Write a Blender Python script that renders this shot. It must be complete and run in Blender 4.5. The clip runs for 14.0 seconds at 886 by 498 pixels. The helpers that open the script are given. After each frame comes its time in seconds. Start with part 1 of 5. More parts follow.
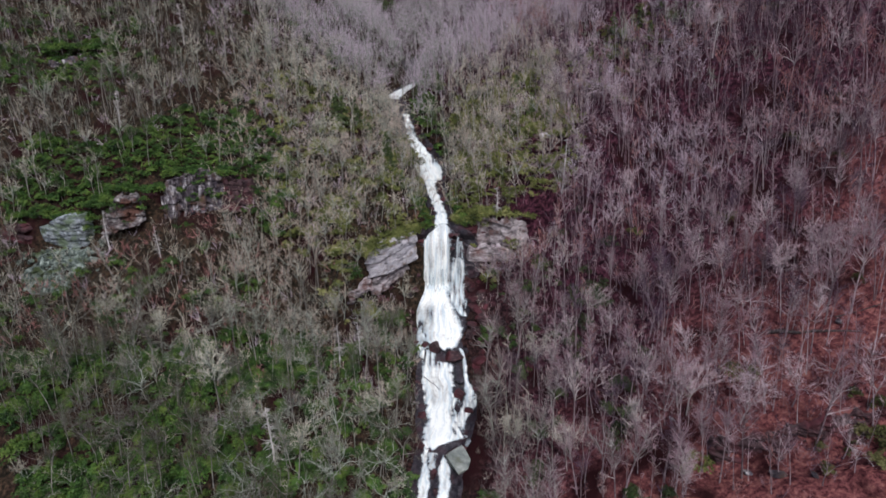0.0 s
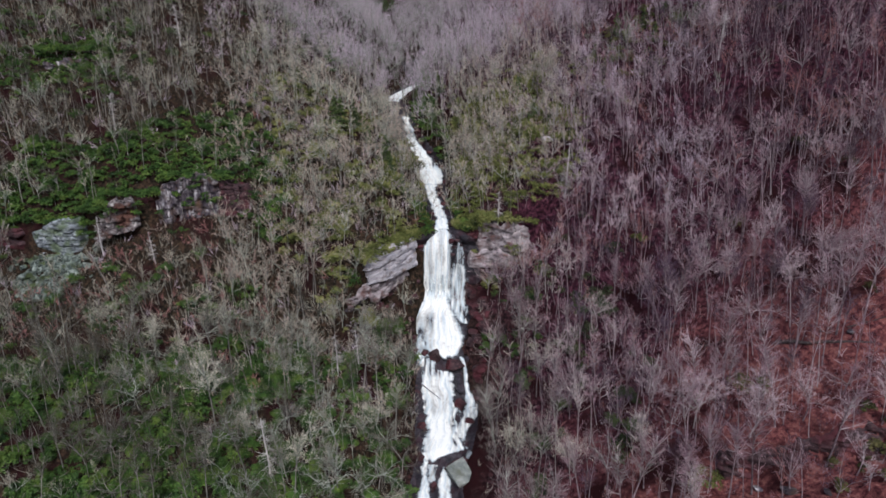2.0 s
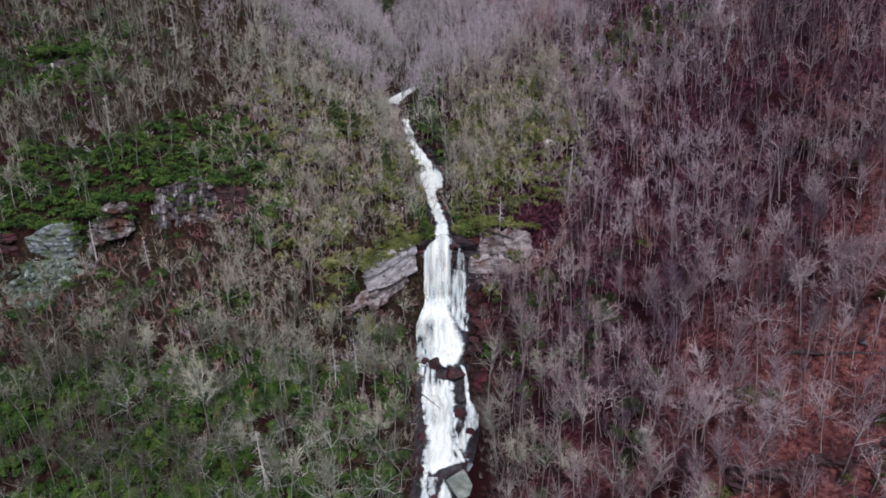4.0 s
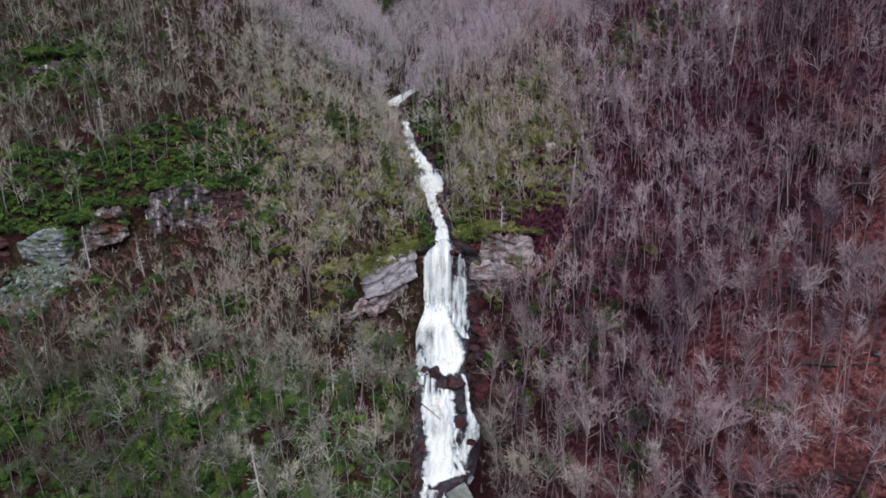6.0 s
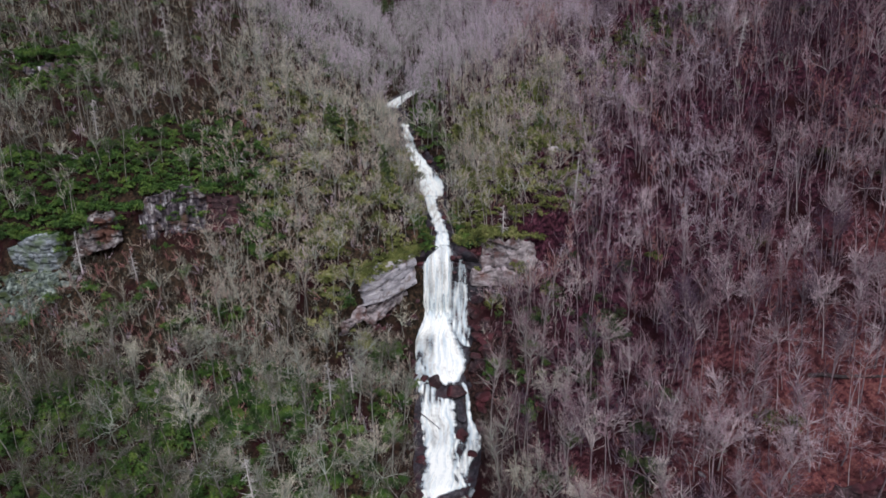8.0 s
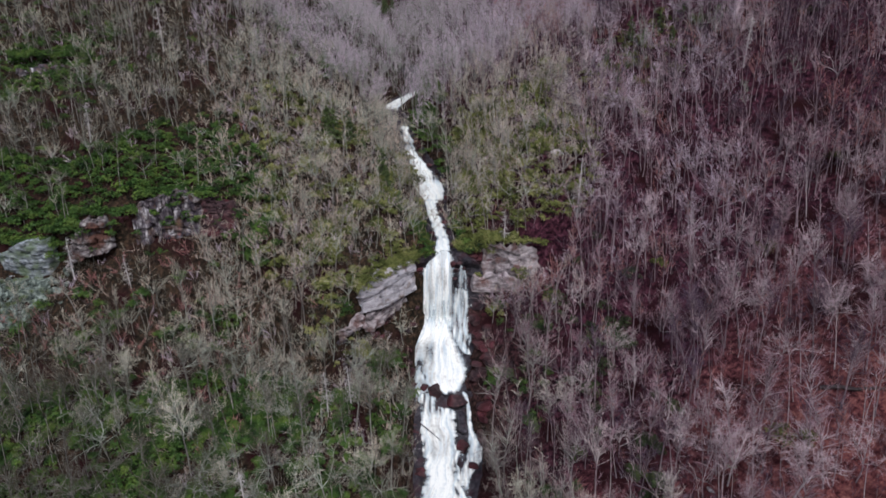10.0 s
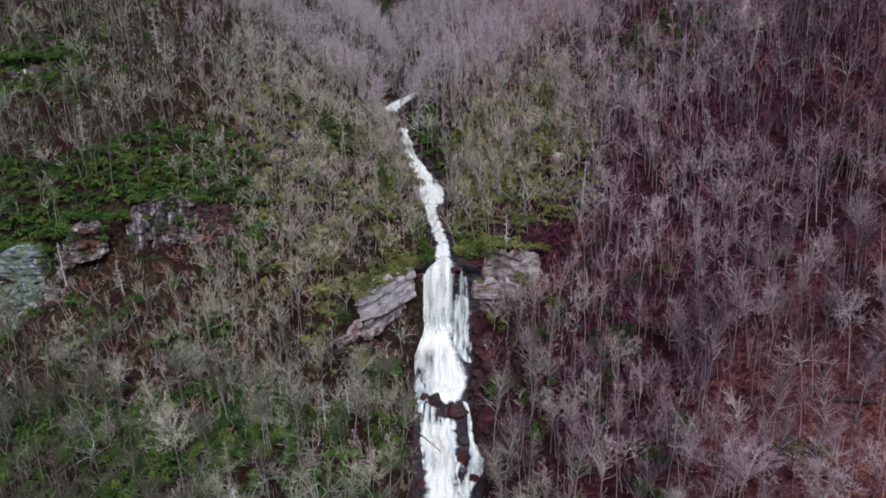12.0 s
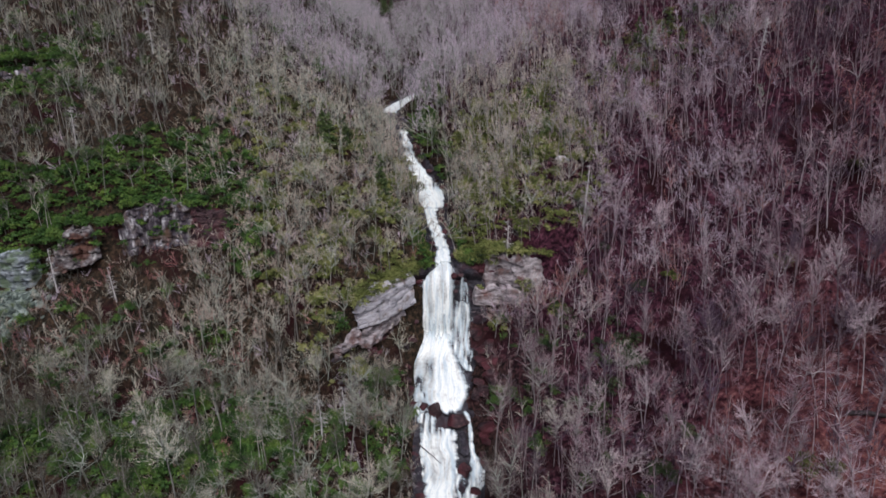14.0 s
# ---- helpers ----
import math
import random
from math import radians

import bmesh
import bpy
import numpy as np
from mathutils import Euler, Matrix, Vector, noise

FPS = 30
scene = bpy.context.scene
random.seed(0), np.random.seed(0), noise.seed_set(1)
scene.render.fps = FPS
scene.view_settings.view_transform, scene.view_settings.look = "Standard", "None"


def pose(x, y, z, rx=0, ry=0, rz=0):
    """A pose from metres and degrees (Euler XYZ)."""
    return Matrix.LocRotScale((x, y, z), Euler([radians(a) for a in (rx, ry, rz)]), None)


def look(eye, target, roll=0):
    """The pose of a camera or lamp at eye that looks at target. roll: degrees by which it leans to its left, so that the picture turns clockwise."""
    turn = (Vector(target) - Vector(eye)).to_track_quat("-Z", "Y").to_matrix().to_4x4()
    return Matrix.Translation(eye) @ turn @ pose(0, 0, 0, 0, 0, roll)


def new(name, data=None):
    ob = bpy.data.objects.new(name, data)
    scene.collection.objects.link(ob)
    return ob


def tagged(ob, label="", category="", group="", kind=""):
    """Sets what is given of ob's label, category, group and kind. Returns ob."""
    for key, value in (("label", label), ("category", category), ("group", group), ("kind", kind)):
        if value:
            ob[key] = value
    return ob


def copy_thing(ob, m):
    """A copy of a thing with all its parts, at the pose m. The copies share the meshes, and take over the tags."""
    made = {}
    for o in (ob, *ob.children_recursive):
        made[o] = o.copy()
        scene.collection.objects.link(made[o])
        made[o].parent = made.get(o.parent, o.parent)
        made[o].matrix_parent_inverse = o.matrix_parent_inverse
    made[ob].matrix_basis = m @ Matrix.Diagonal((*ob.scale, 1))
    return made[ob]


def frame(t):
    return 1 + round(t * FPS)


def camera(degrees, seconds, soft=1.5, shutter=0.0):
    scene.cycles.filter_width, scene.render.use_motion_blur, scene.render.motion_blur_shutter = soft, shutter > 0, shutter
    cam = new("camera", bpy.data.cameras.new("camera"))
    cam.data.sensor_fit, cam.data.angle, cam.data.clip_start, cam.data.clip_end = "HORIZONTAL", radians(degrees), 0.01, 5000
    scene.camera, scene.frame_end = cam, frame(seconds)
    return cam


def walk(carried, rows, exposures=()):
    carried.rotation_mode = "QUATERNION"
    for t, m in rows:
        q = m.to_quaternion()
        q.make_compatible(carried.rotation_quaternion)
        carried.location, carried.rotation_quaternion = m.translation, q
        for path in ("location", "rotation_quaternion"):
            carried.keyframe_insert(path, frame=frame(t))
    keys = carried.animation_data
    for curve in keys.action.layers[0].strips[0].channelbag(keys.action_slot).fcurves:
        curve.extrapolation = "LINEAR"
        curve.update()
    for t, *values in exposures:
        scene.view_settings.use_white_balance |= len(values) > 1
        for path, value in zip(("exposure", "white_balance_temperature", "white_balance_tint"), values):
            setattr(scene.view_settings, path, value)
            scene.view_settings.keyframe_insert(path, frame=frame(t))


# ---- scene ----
# ---- camera ----
cam = camera(74, 14.0, soft=1.6)
PATH = [
    (0, 0.00, -200.00, 84.00, 67.479, 0.099, -0.103),
    (2, 0.04, -196.05, 84.08, 67.550, 0.112, -0.054),
    (4, 0.06, -192.09, 84.13, 67.615, 0.119, -0.013),
    (6, 0.07, -188.10, 84.16, 67.672, 0.122, 0.021),
    (8, 0.07, -184.10, 84.15, 67.722, 0.119, 0.048),
    (10, 0.05, -180.07, 84.11, 67.765, 0.112, 0.067),
    (12, 0.02, -176.03, 84.04, 67.801, 0.099, 0.080),
    (14, -0.02, -171.97, 83.95, 67.830, 0.081, 0.085),
]
EXPOSURE, KELVIN, TINT = 0.05, 5920, 17
walk(cam, [(t, pose(x, y, z, tilt, 0, turn) @ pose(0, 0, 0, 0, 0, roll)) for t, x, y, z, tilt, roll, turn in PATH],
     [(0, EXPOSURE, KELVIN, TINT), (14, EXPOSURE - 0.07, KELVIN, TINT)])

# ---- light: an overcast winter sky ----
world = bpy.data.worlds.new("sky")
scene.world = world
world.use_nodes = True
sky = world.node_tree.nodes.new("ShaderNodeTexSky")
sky.sky_type, sky.sun_disc = "NISHITA", False
sky.sun_elevation, sky.sun_rotation = radians(50), radians(170)
sky.air_density, sky.dust_density, sky.ozone_density = 1.0, 4.0, 1.0
back = world.node_tree.nodes["Background"]
world.node_tree.links.new(sky.outputs[0], back.inputs[0])
back.inputs[1].default_value = 0.086
sun = new("sun", bpy.data.lights.new("sun", "SUN"))
sun.data.energy, sun.data.angle, sun.data.color = 2.1, radians(22), (1.0, 0.96, 0.92)
sun.matrix_world = look((12, -70, 100), (0, 0, 0))


# ---- materials ----
def material(name, colors, scale, rough=0.9, bump=0.0, bump_scale=None, stretch=(1, 1, 1), per_object=0.0, second=None, side=None, side_from=42.0, open_side=None, metal=0.0, spec=0.3, grit=0.6):
    """Noise over a colour ramp, a second slower noise that shifts its value, relief, and a change from tree to tree.
    side: a second set of colours that takes over towards the slope beyond x = 0 by a broad ragged front.
    open_side: a third set, for the open ground low on that slope."""
    mat = bpy.data.materials.new(name)
    mat.use_nodes = True
    nt = mat.node_tree
    nodes, links = nt.nodes, nt.links
    bsdf = nodes["Principled BSDF"]
    bsdf.inputs["Roughness"].default_value = rough
    bsdf.inputs["Metallic"].default_value = metal
    bsdf.inputs["Specular IOR Level"].default_value = spec
    geo = nodes.new("ShaderNodeNewGeometry")
    mapping = nodes.new("ShaderNodeMapping")
    mapping.inputs["Scale"].default_value = stretch
    links.new(geo.outputs["Position"], mapping.inputs["Vector"])

    def noise_node(k, detail=6.0, rough_=0.6, src=None):
        n = nodes.new("ShaderNodeTexNoise")
        n.inputs["Scale"].default_value, n.inputs["Detail"].default_value, n.inputs["Roughness"].default_value = k, detail, rough_
        links.new((src or mapping).outputs[0], n.inputs["Vector"])
        return n

    def ramp_node(cols):
        r = nodes.new("ShaderNodeValToRGB")
        el = r.color_ramp.elements
        while len(el) < len(cols):
            el.new(0.5)
        for e, (p, c) in zip(el, cols):
            e.position, e.color = p, (*c, 1)
        return r

    fine = noise_node(scale, 9.0 if grit > 0.6 else 6.0, grit)
    ramp = ramp_node(colors)
    links.new(fine.outputs["Fac"], ramp.inputs["Fac"])
    color = ramp.outputs["Color"]
    if side:
        other = ramp_node(side)
        links.new(fine.outputs["Fac"], other.inputs["Fac"])
        split = nodes.new("ShaderNodeSeparateXYZ")
        links.new(geo.outputs["Position"], split.inputs[0])
        rag = noise_node(0.035, 4.0, 0.6, geo)
        add = nodes.new("ShaderNodeMath")
        add.operation, add.inputs[1].default_value = "MULTIPLY_ADD", 110.0
        links.new(rag.outputs["Fac"], add.inputs[0])
        links.new(split.outputs["X"], add.inputs[2])
        where = nodes.new("ShaderNodeMapRange")
        where.inputs["From Min"].default_value, where.inputs["From Max"].default_value = side_from, side_from + 45.0
        links.new(add.outputs[0], where.inputs["Value"])
        mix = nodes.new("ShaderNodeMix")
        mix.data_type = "RGBA"
        links.new(where.outputs[0], mix.inputs["Factor"])
        links.new(color, mix.inputs["A"])
        links.new(other.outputs["Color"], mix.inputs["B"])
        color = mix.outputs["Result"]
        if open_side:
            third = ramp_node(open_side)
            links.new(fine.outputs["Fac"], third.inputs["Fac"])
            down = nodes.new("ShaderNodeMath")
            down.operation, down.inputs[1].default_value = "MULTIPLY_ADD", -1.6
            links.new(split.outputs["Y"], down.inputs[0])
            links.new(add.outputs[0], down.inputs[2])
            low = nodes.new("ShaderNodeMapRange")
            low.inputs["From Min"].default_value, low.inputs["From Max"].default_value = 212.0, 275.0
            links.new(down.outputs[0], low.inputs["Value"])
            mix = nodes.new("ShaderNodeMix")
            mix.data_type = "RGBA"
            links.new(low.outputs[0], mix.inputs["Factor"])
            links.new(color, mix.inputs["A"])
            links.new(third.outputs["Color"], mix.inputs["B"])
            color = mix.outputs["Result"]
    if second:
        k, cols, low, high = second
        slow = noise_node(k, 4.0, 0.55, geo)
        span = nodes.new("ShaderNodeMapRange")
        span.inputs["From Min"].default_value, span.inputs["From Max"].default_value = low, high
        links.new(slow.outputs["Fac"], span.inputs["Value"])
        mix = nodes.new("ShaderNodeMix")
        mix.data_type = "RGBA"
        links.new(span.outputs[0], mix.inputs["Factor"])
        links.new(color, mix.inputs["A"])
        mix.inputs["B"].default_value = (*cols, 1)
        color = mix.outputs["Result"]
    # change of value from tree to tree (or rock to rock)
    if per_object:
        info = nodes.new("ShaderNodeObjectInfo")
        tree = noise_node(0.16, 2.0, 0.5, geo)
        both = nodes.new("ShaderNodeMath")
        both.operation = "ADD"
        links.new(info.outputs["Random"], both.inputs[0])
        links.new(tree.outputs["Fac"], both.inputs[1])
        gain = nodes.new("ShaderNodeMapRange")
        gain.inputs["From Min"].default_value, gain.inputs["From Max"].default_value = 0.2, 1.4
        gain.inputs["To Min"].default_value, gain.inputs["To Max"].default_value = 1 - per_object, 1 + per_object
        links.new(both.outputs[0], gain.inputs["Value"])
        hsv = nodes.new("ShaderNodeHueSaturation")
        links.new(gain.outputs[0], hsv.inputs["Value"])
        links.new(color, hsv.inputs["Color"])
        color = hsv.outputs["Color"]
    links.new(color, bsdf.inputs["Base Color"])
    if bump:
        rel = noise_node(bump_scale or scale, 8.0, 0.65)
        b = nodes.new("ShaderNodeBump")
        b.inputs["Strength"].default_value, b.inputs["Distance"].default_value = 1.0, bump
        links.new(rel.outputs["Fac"], b.inputs["Height"])
        links.new(b.outputs[0], bsdf.inputs["Normal"])
    return mat


# greener west and more magenta east in litter, bark and twigs include lens cast
M_GROUND = material("leaf_litter", [(0.36, (0.005, 0.005, 0.004)), (0.47, (0.019, 0.016, 0.011)), (0.57, (0.056, 0.036, 0.023)), (0.69, (0.128, 0.084, 0.053))],
                    0.85, 0.95, 0.45, 1.3, second=(0.085, (0.024, 0.008, 0.009), 0.50, 0.66), spec=0.05,
                    side=[(0.37, (0.005, 0.002, 0.004)), (0.46, (0.024, 0.009, 0.014)), (0.57, (0.086, 0.029, 0.044)), (0.71, (0.225, 0.105, 0.125))],
                    open_side=[(0.34, (0.014, 0.006, 0.008)), (0.43, (0.076, 0.023, 0.026)), (0.55, (0.21, 0.078, 0.072)), (0.70, (0.41, 0.210, 0.160))], grit=0.74)
M_BARK = material("grey_bark", [(0.3, (0.08, 0.077, 0.067)), (0.55, (0.20, 0.195, 0.170)), (0.75, (0.36, 0.352, 0.315))], 2.5, 0.95, 0.05, 9.0, (1, 1, 0.4), 0.6,
                  side=[(0.3, (0.085, 0.064, 0.070)), (0.55, (0.215, 0.170, 0.178)), (0.75, (0.39, 0.330, 0.332))])
M_LIMB = material("pale_limb_bark", [(0.3, (0.158, 0.170, 0.136)), (0.55, (0.306, 0.342, 0.280)), (0.75, (0.462, 0.500, 0.425))], 2.0, 0.95, 0.03, 9.0, (1, 1, 1), 0.65,
                  side=[(0.3, (0.19, 0.160, 0.160)), (0.55, (0.365, 0.328, 0.325)), (0.75, (0.53, 0.495, 0.485))], side_from=58.0)
TWIG_WEST, TWIG_EAST = [(0.3, (0.160, 0.150, 0.114)), (0.55, (0.295, 0.281, 0.220)), (0.75, (0.43, 0.413, 0.338))], [(0.3, (0.152, 0.097, 0.112)), (0.55, (0.300, 0.198, 0.222)), (0.75, (0.45, 0.340, 0.358))]


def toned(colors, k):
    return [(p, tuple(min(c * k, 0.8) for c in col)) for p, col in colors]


M_TWIG = material("winter_twigs", TWIG_WEST, 0.5, 0.95, per_object=0.5, side=TWIG_EAST, side_from=42.0)
M_TWIG_PALE = material("pale_winter_twigs", toned(TWIG_WEST, 1.95), 0.5, 0.95, per_object=0.4, side=toned([(p, (c[0] * 0.94, c[1] * 1.13, c[2] * 1.04)) for p, c in TWIG_EAST], 1.9), side_from=62.0)
M_TWIG_MAUVE = material("mauve_winter_twigs", [(0.3, (0.298, 0.246, 0.277)), (0.55, (0.475, 0.398, 0.447)), (0.75, (0.615, 0.542, 0.583))], 0.4, 0.95, per_object=0.35)
M_TWIG_LICHEN = material("lichened_twigs", [(0.3, (0.118, 0.142, 0.104)), (0.55, (0.215, 0.250, 0.190)), (0.75, (0.33, 0.365, 0.30))], 0.4, 0.95, per_object=0.4)
M_BRUSH = material("tan_brush", [(0.3, (0.38, 0.31, 0.24)), (0.55, (0.64, 0.54, 0.44)), (0.75, (0.76, 0.67, 0.57))], 0.4, 0.95, per_object=0.4)
M_TWIG_RUST = material("russet_winter_twigs", [(0.3, (0.17, 0.072, 0.068)), (0.55, (0.30, 0.145, 0.13)), (0.75, (0.44, 0.27, 0.24))], 0.4, 0.95, per_object=0.4)
# darkened twig colours that stand in for shaded gaps and lens vignetting
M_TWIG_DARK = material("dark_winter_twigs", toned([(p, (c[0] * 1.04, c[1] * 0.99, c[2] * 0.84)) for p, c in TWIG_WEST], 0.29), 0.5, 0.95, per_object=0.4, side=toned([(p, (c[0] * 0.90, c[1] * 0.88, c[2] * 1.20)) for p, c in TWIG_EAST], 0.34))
M_LOG = material("rotting_dark_bark", [(0.3, (0.030, 0.022, 0.022)), (0.55, (0.085, 0.068, 0.066)), (0.75, (0.19, 0.16, 0.155))], 2.0, 0.95, 0.05, 9.0, (1, 1, 1), 0.3)
M_SNAG = material("bleached_dead_wood", [(0.3, (0.42, 0.41, 0.38)), (0.6, (0.62, 0.61, 0.58)), (0.8, (0.72, 0.71, 0.68))], 2.0, 0.9, 0.03, 8.0, (1, 1, 0.3), 0.25)
M_LAUREL = material("laurel_leaves", [(0.32, (0.010, 0.026, 0.008)), (0.5, (0.048, 0.102, 0.020)), (0.68, (0.125, 0.186, 0.036))], 0.26, 0.6, per_object=0.6, spec=0.18,
                    side=[(0.3, (0.014, 0.020, 0.009)), (0.5, (0.036, 0.050, 0.020)), (0.7, (0.080, 0.092, 0.040))], side_from=58.0)
M_OLIVE = material("olive_leaves", [(0.34, (0.030, 0.037, 0.011)), (0.46, (0.082, 0.097, 0.027)), (0.57, (0.142, 0.153, 0.050)), (0.70, (0.25, 0.245, 0.105))], 0.22, 0.8, per_object=0.5, spec=0.12,
                   side=[(0.34, (0.018, 0.018, 0.009)), (0.50, (0.045, 0.042, 0.018)), (0.70, (0.095, 0.080, 0.036))], side_from=105.0)
M_NEEDLE = material("conifer_needles", [(0.3, (0.020, 0.040, 0.014)), (0.5, (0.072, 0.112, 0.032)), (0.7, (0.14, 0.185, 0.055))], 1.2, 0.6, per_object=0.3)
# wet rock of the fall; also the dark colour for shaded undercuts and recesses
M_ROCK_WET_SHADE = material("wet_and_shaded_rock", [(0.3, (0.012, 0.007, 0.008)), (0.5, (0.040, 0.023, 0.025)), (0.7, (0.088, 0.054, 0.053))], 0.7, 0.6, 0.3, 1.2, (1, 1, 2.0), 0.3,
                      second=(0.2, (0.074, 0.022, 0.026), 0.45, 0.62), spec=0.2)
M_BED = material("black_wet_rock", [(0.3, (0.010, 0.009, 0.012)), (0.5, (0.032, 0.029, 0.036)), (0.7, (0.080, 0.074, 0.084))], 0.7, 0.55, 0.3, 1.2, (1, 1, 2.0), 0.3,
                 second=(0.2, (0.045, 0.022, 0.028), 0.50, 0.66), spec=0.3)
M_ROCK_PALE = material("pale_sandstone", [(0.35, (0.085, 0.080, 0.084)), (0.41, (0.34, 0.332, 0.346)), (0.55, (0.545, 0.535, 0.55)), (0.72, (0.69, 0.675, 0.68))], 0.38, 0.9, 0.22, 1.1, (1, 1, 2.2), 0.25,
                       second=(0.35, (0.22, 0.165, 0.125), 0.54, 0.72))
M_ROCK_TAN = material("weathered_brown_sandstone", [(0.34, (0.04, 0.033, 0.034)), (0.44, (0.19, 0.168, 0.168)), (0.58, (0.38, 0.345, 0.342)), (0.74, (0.50, 0.465, 0.45))], 0.35, 0.9, 0.30, 0.9, (1, 1, 2.0), 0.25,
                      second=(0.3, (0.12, 0.065, 0.055), 0.50, 0.66))
M_ROCK_GREY = material("lichened_grey_rock", [(0.34, (0.030, 0.034, 0.038)), (0.44, (0.110, 0.128, 0.136)), (0.58, (0.24, 0.275, 0.285)), (0.75, (0.44, 0.48, 0.48))], 0.5, 0.9, 0.25, 1.3, (1, 1, 2.5), 0.4,
                       second=(0.25, (0.10, 0.135, 0.085), 0.46, 0.62))
M_ROCK_DARK = material("stained_dark_cliff", [(0.3, (0.016, 0.014, 0.020)), (0.48, (0.060, 0.050, 0.058)), (0.57, (0.16, 0.15, 0.155)), (0.67, (0.50, 0.50, 0.50))], 0.35, 0.85, 0.25, 1.2, (1.6, 1.6, 0.5), 0.4,
                       second=(0.3, (0.09, 0.055, 0.035), 0.5, 0.7))
M_ROCK_BROKEN = material("rusty_broken_rock", [(0.33, (0.018, 0.014, 0.016)), (0.44, (0.075, 0.062, 0.060)), (0.56, (0.22, 0.205, 0.195)), (0.70, (0.42, 0.41, 0.385))], 0.45, 0.9, 0.30, 1.1, (1, 1, 1.6), 0.3,
                         second=(0.22, (0.085, 0.042, 0.030), 0.46, 0.60))
M_ROCK_SLAB = material("grey_green_slab", [(0.32, (0.085, 0.10, 0.092)), (0.5, (0.18, 0.205, 0.185)), (0.72, (0.32, 0.345, 0.305))], 0.5, 0.8, 0.2, 1.2, (1, 1, 1), 0.1, second=(0.3, (0.12, 0.13, 0.10), 0.52, 0.68))

M_TALUS = material("mossy_talus", [(0.34, (0.016, 0.021, 0.018)), (0.48, (0.095, 0.122, 0.102)), (0.66, (0.33, 0.38, 0.33))], 0.8, 0.95, 0.15, 2.0, (1, 1, 1), 0.5,
                   second=(0.4, (0.055, 0.075, 0.03), 0.48, 0.62))


def water_material():
    """Falling white water: the sheet's own thickness and flow-drawn streaks decide where the rock shows through."""
    mat = bpy.data.materials.new("white_water")
    mat.use_nodes = True
    nodes, links = mat.node_tree.nodes, mat.node_tree.links
    bsdf = nodes["Principled BSDF"]
    bsdf.inputs["Roughness"].default_value = 0.5
    flow = nodes.new("ShaderNodeAttribute")
    flow.attribute_name = "flow"
    thick = nodes.new("ShaderNodeAttribute")
    thick.attribute_name = "thickness"

    def streaks(scale, stretch):
        m = nodes.new("ShaderNodeMapping")
        m.inputs["Scale"].default_value = stretch
        links.new(flow.outputs["Vector"], m.inputs["Vector"])
        n = nodes.new("ShaderNodeTexNoise")
        n.inputs["Scale"].default_value, n.inputs["Detail"].default_value = scale, 5.0
        links.new(m.outputs[0], n.inputs["Vector"])
        return n

    a = streaks(1.35, (1.0, 0.06, 1.0))
    b = streaks(0.55, (1.0, 0.28, 1.0))
    ramp = nodes.new("ShaderNodeValToRGB")
    for e, (p, c) in zip(ramp.color_ramp.elements, ((0.34, (0.54, 0.64, 0.66, 1)), (0.60, (0.93, 0.97, 0.90, 1)))):
        e.position, e.color = p, c
    body = nodes.new("ShaderNodeMath")
    body.operation, body.inputs[1].default_value = "MULTIPLY_ADD", 0.42
    shift = nodes.new("ShaderNodeMath")
    shift.operation, shift.inputs[1].default_value = "SUBTRACT", 0.525
    froth = streaks(1.6, (1.0, 0.8, 1.0))
    mixed_in = nodes.new("ShaderNodeMath")
    mixed_in.operation, mixed_in.inputs[1].default_value = "MULTIPLY_ADD", 0.32
    links.new(froth.outputs["Fac"], mixed_in.inputs[0])
    links.new(a.outputs["Fac"], mixed_in.inputs[2])
    links.new(mixed_in.outputs[0], shift.inputs[0])
    links.new(thick.outputs["Fac"], body.inputs[0])
    links.new(shift.outputs[0], body.inputs[2])
    links.new(body.outputs[0], ramp.inputs["Fac"])
    links.new(ramp.outputs["Color"], bsdf.inputs["Base Color"])
    both = nodes.new("ShaderNodeMath")
    both.operation = "ADD"
    links.new(a.outputs["Fac"], both.inputs[0])
    links.new(b.outputs["Fac"], both.inputs[1])
    # opaque where thickness outweighs the streaks
    gain = nodes.new("ShaderNodeMath")
    gain.operation, gain.inputs[1].default_value = "MULTIPLY_ADD", 1.45
    links.new(thick.outputs["Fac"], gain.inputs[0])
    minus = nodes.new("ShaderNodeMath")
    minus.operation, minus.inputs[0].default_value = "SUBTRACT", 1.58
    wide = nodes.new("ShaderNodeMath")
    wide.operation, wide.inputs[1].default_value = "MULTIPLY", 1.55
    gaps = nodes.new("ShaderNodeMath")
    gaps.operation, gaps.inputs[1].default_value = "MULTIPLY_ADD", 0.55
    links.new(froth.outputs["Fac"], gaps.inputs[0])
    links.new(both.outputs[0], gaps.inputs[2])
    links.new(gaps.outputs[0], wide.inputs[0])
    links.new(wide.outputs[0], minus.inputs[1])
    links.new(minus.outputs[0], gain.inputs[2])
    clamp = nodes.new("ShaderNodeClamp")
    links.new(gain.outputs[0], clamp.inputs["Value"])
    links.new(clamp.outputs[0], bsdf.inputs["Alpha"])
    rel = nodes.new("ShaderNodeBump")
    rel.inputs["Strength"].default_value, rel.inputs["Distance"].default_value = 1.0, 0.07
    links.new(both.outputs[0], rel.inputs["Height"])
    links.new(rel.outputs[0], bsdf.inputs["Normal"])
    return mat


M_WATER = water_material()


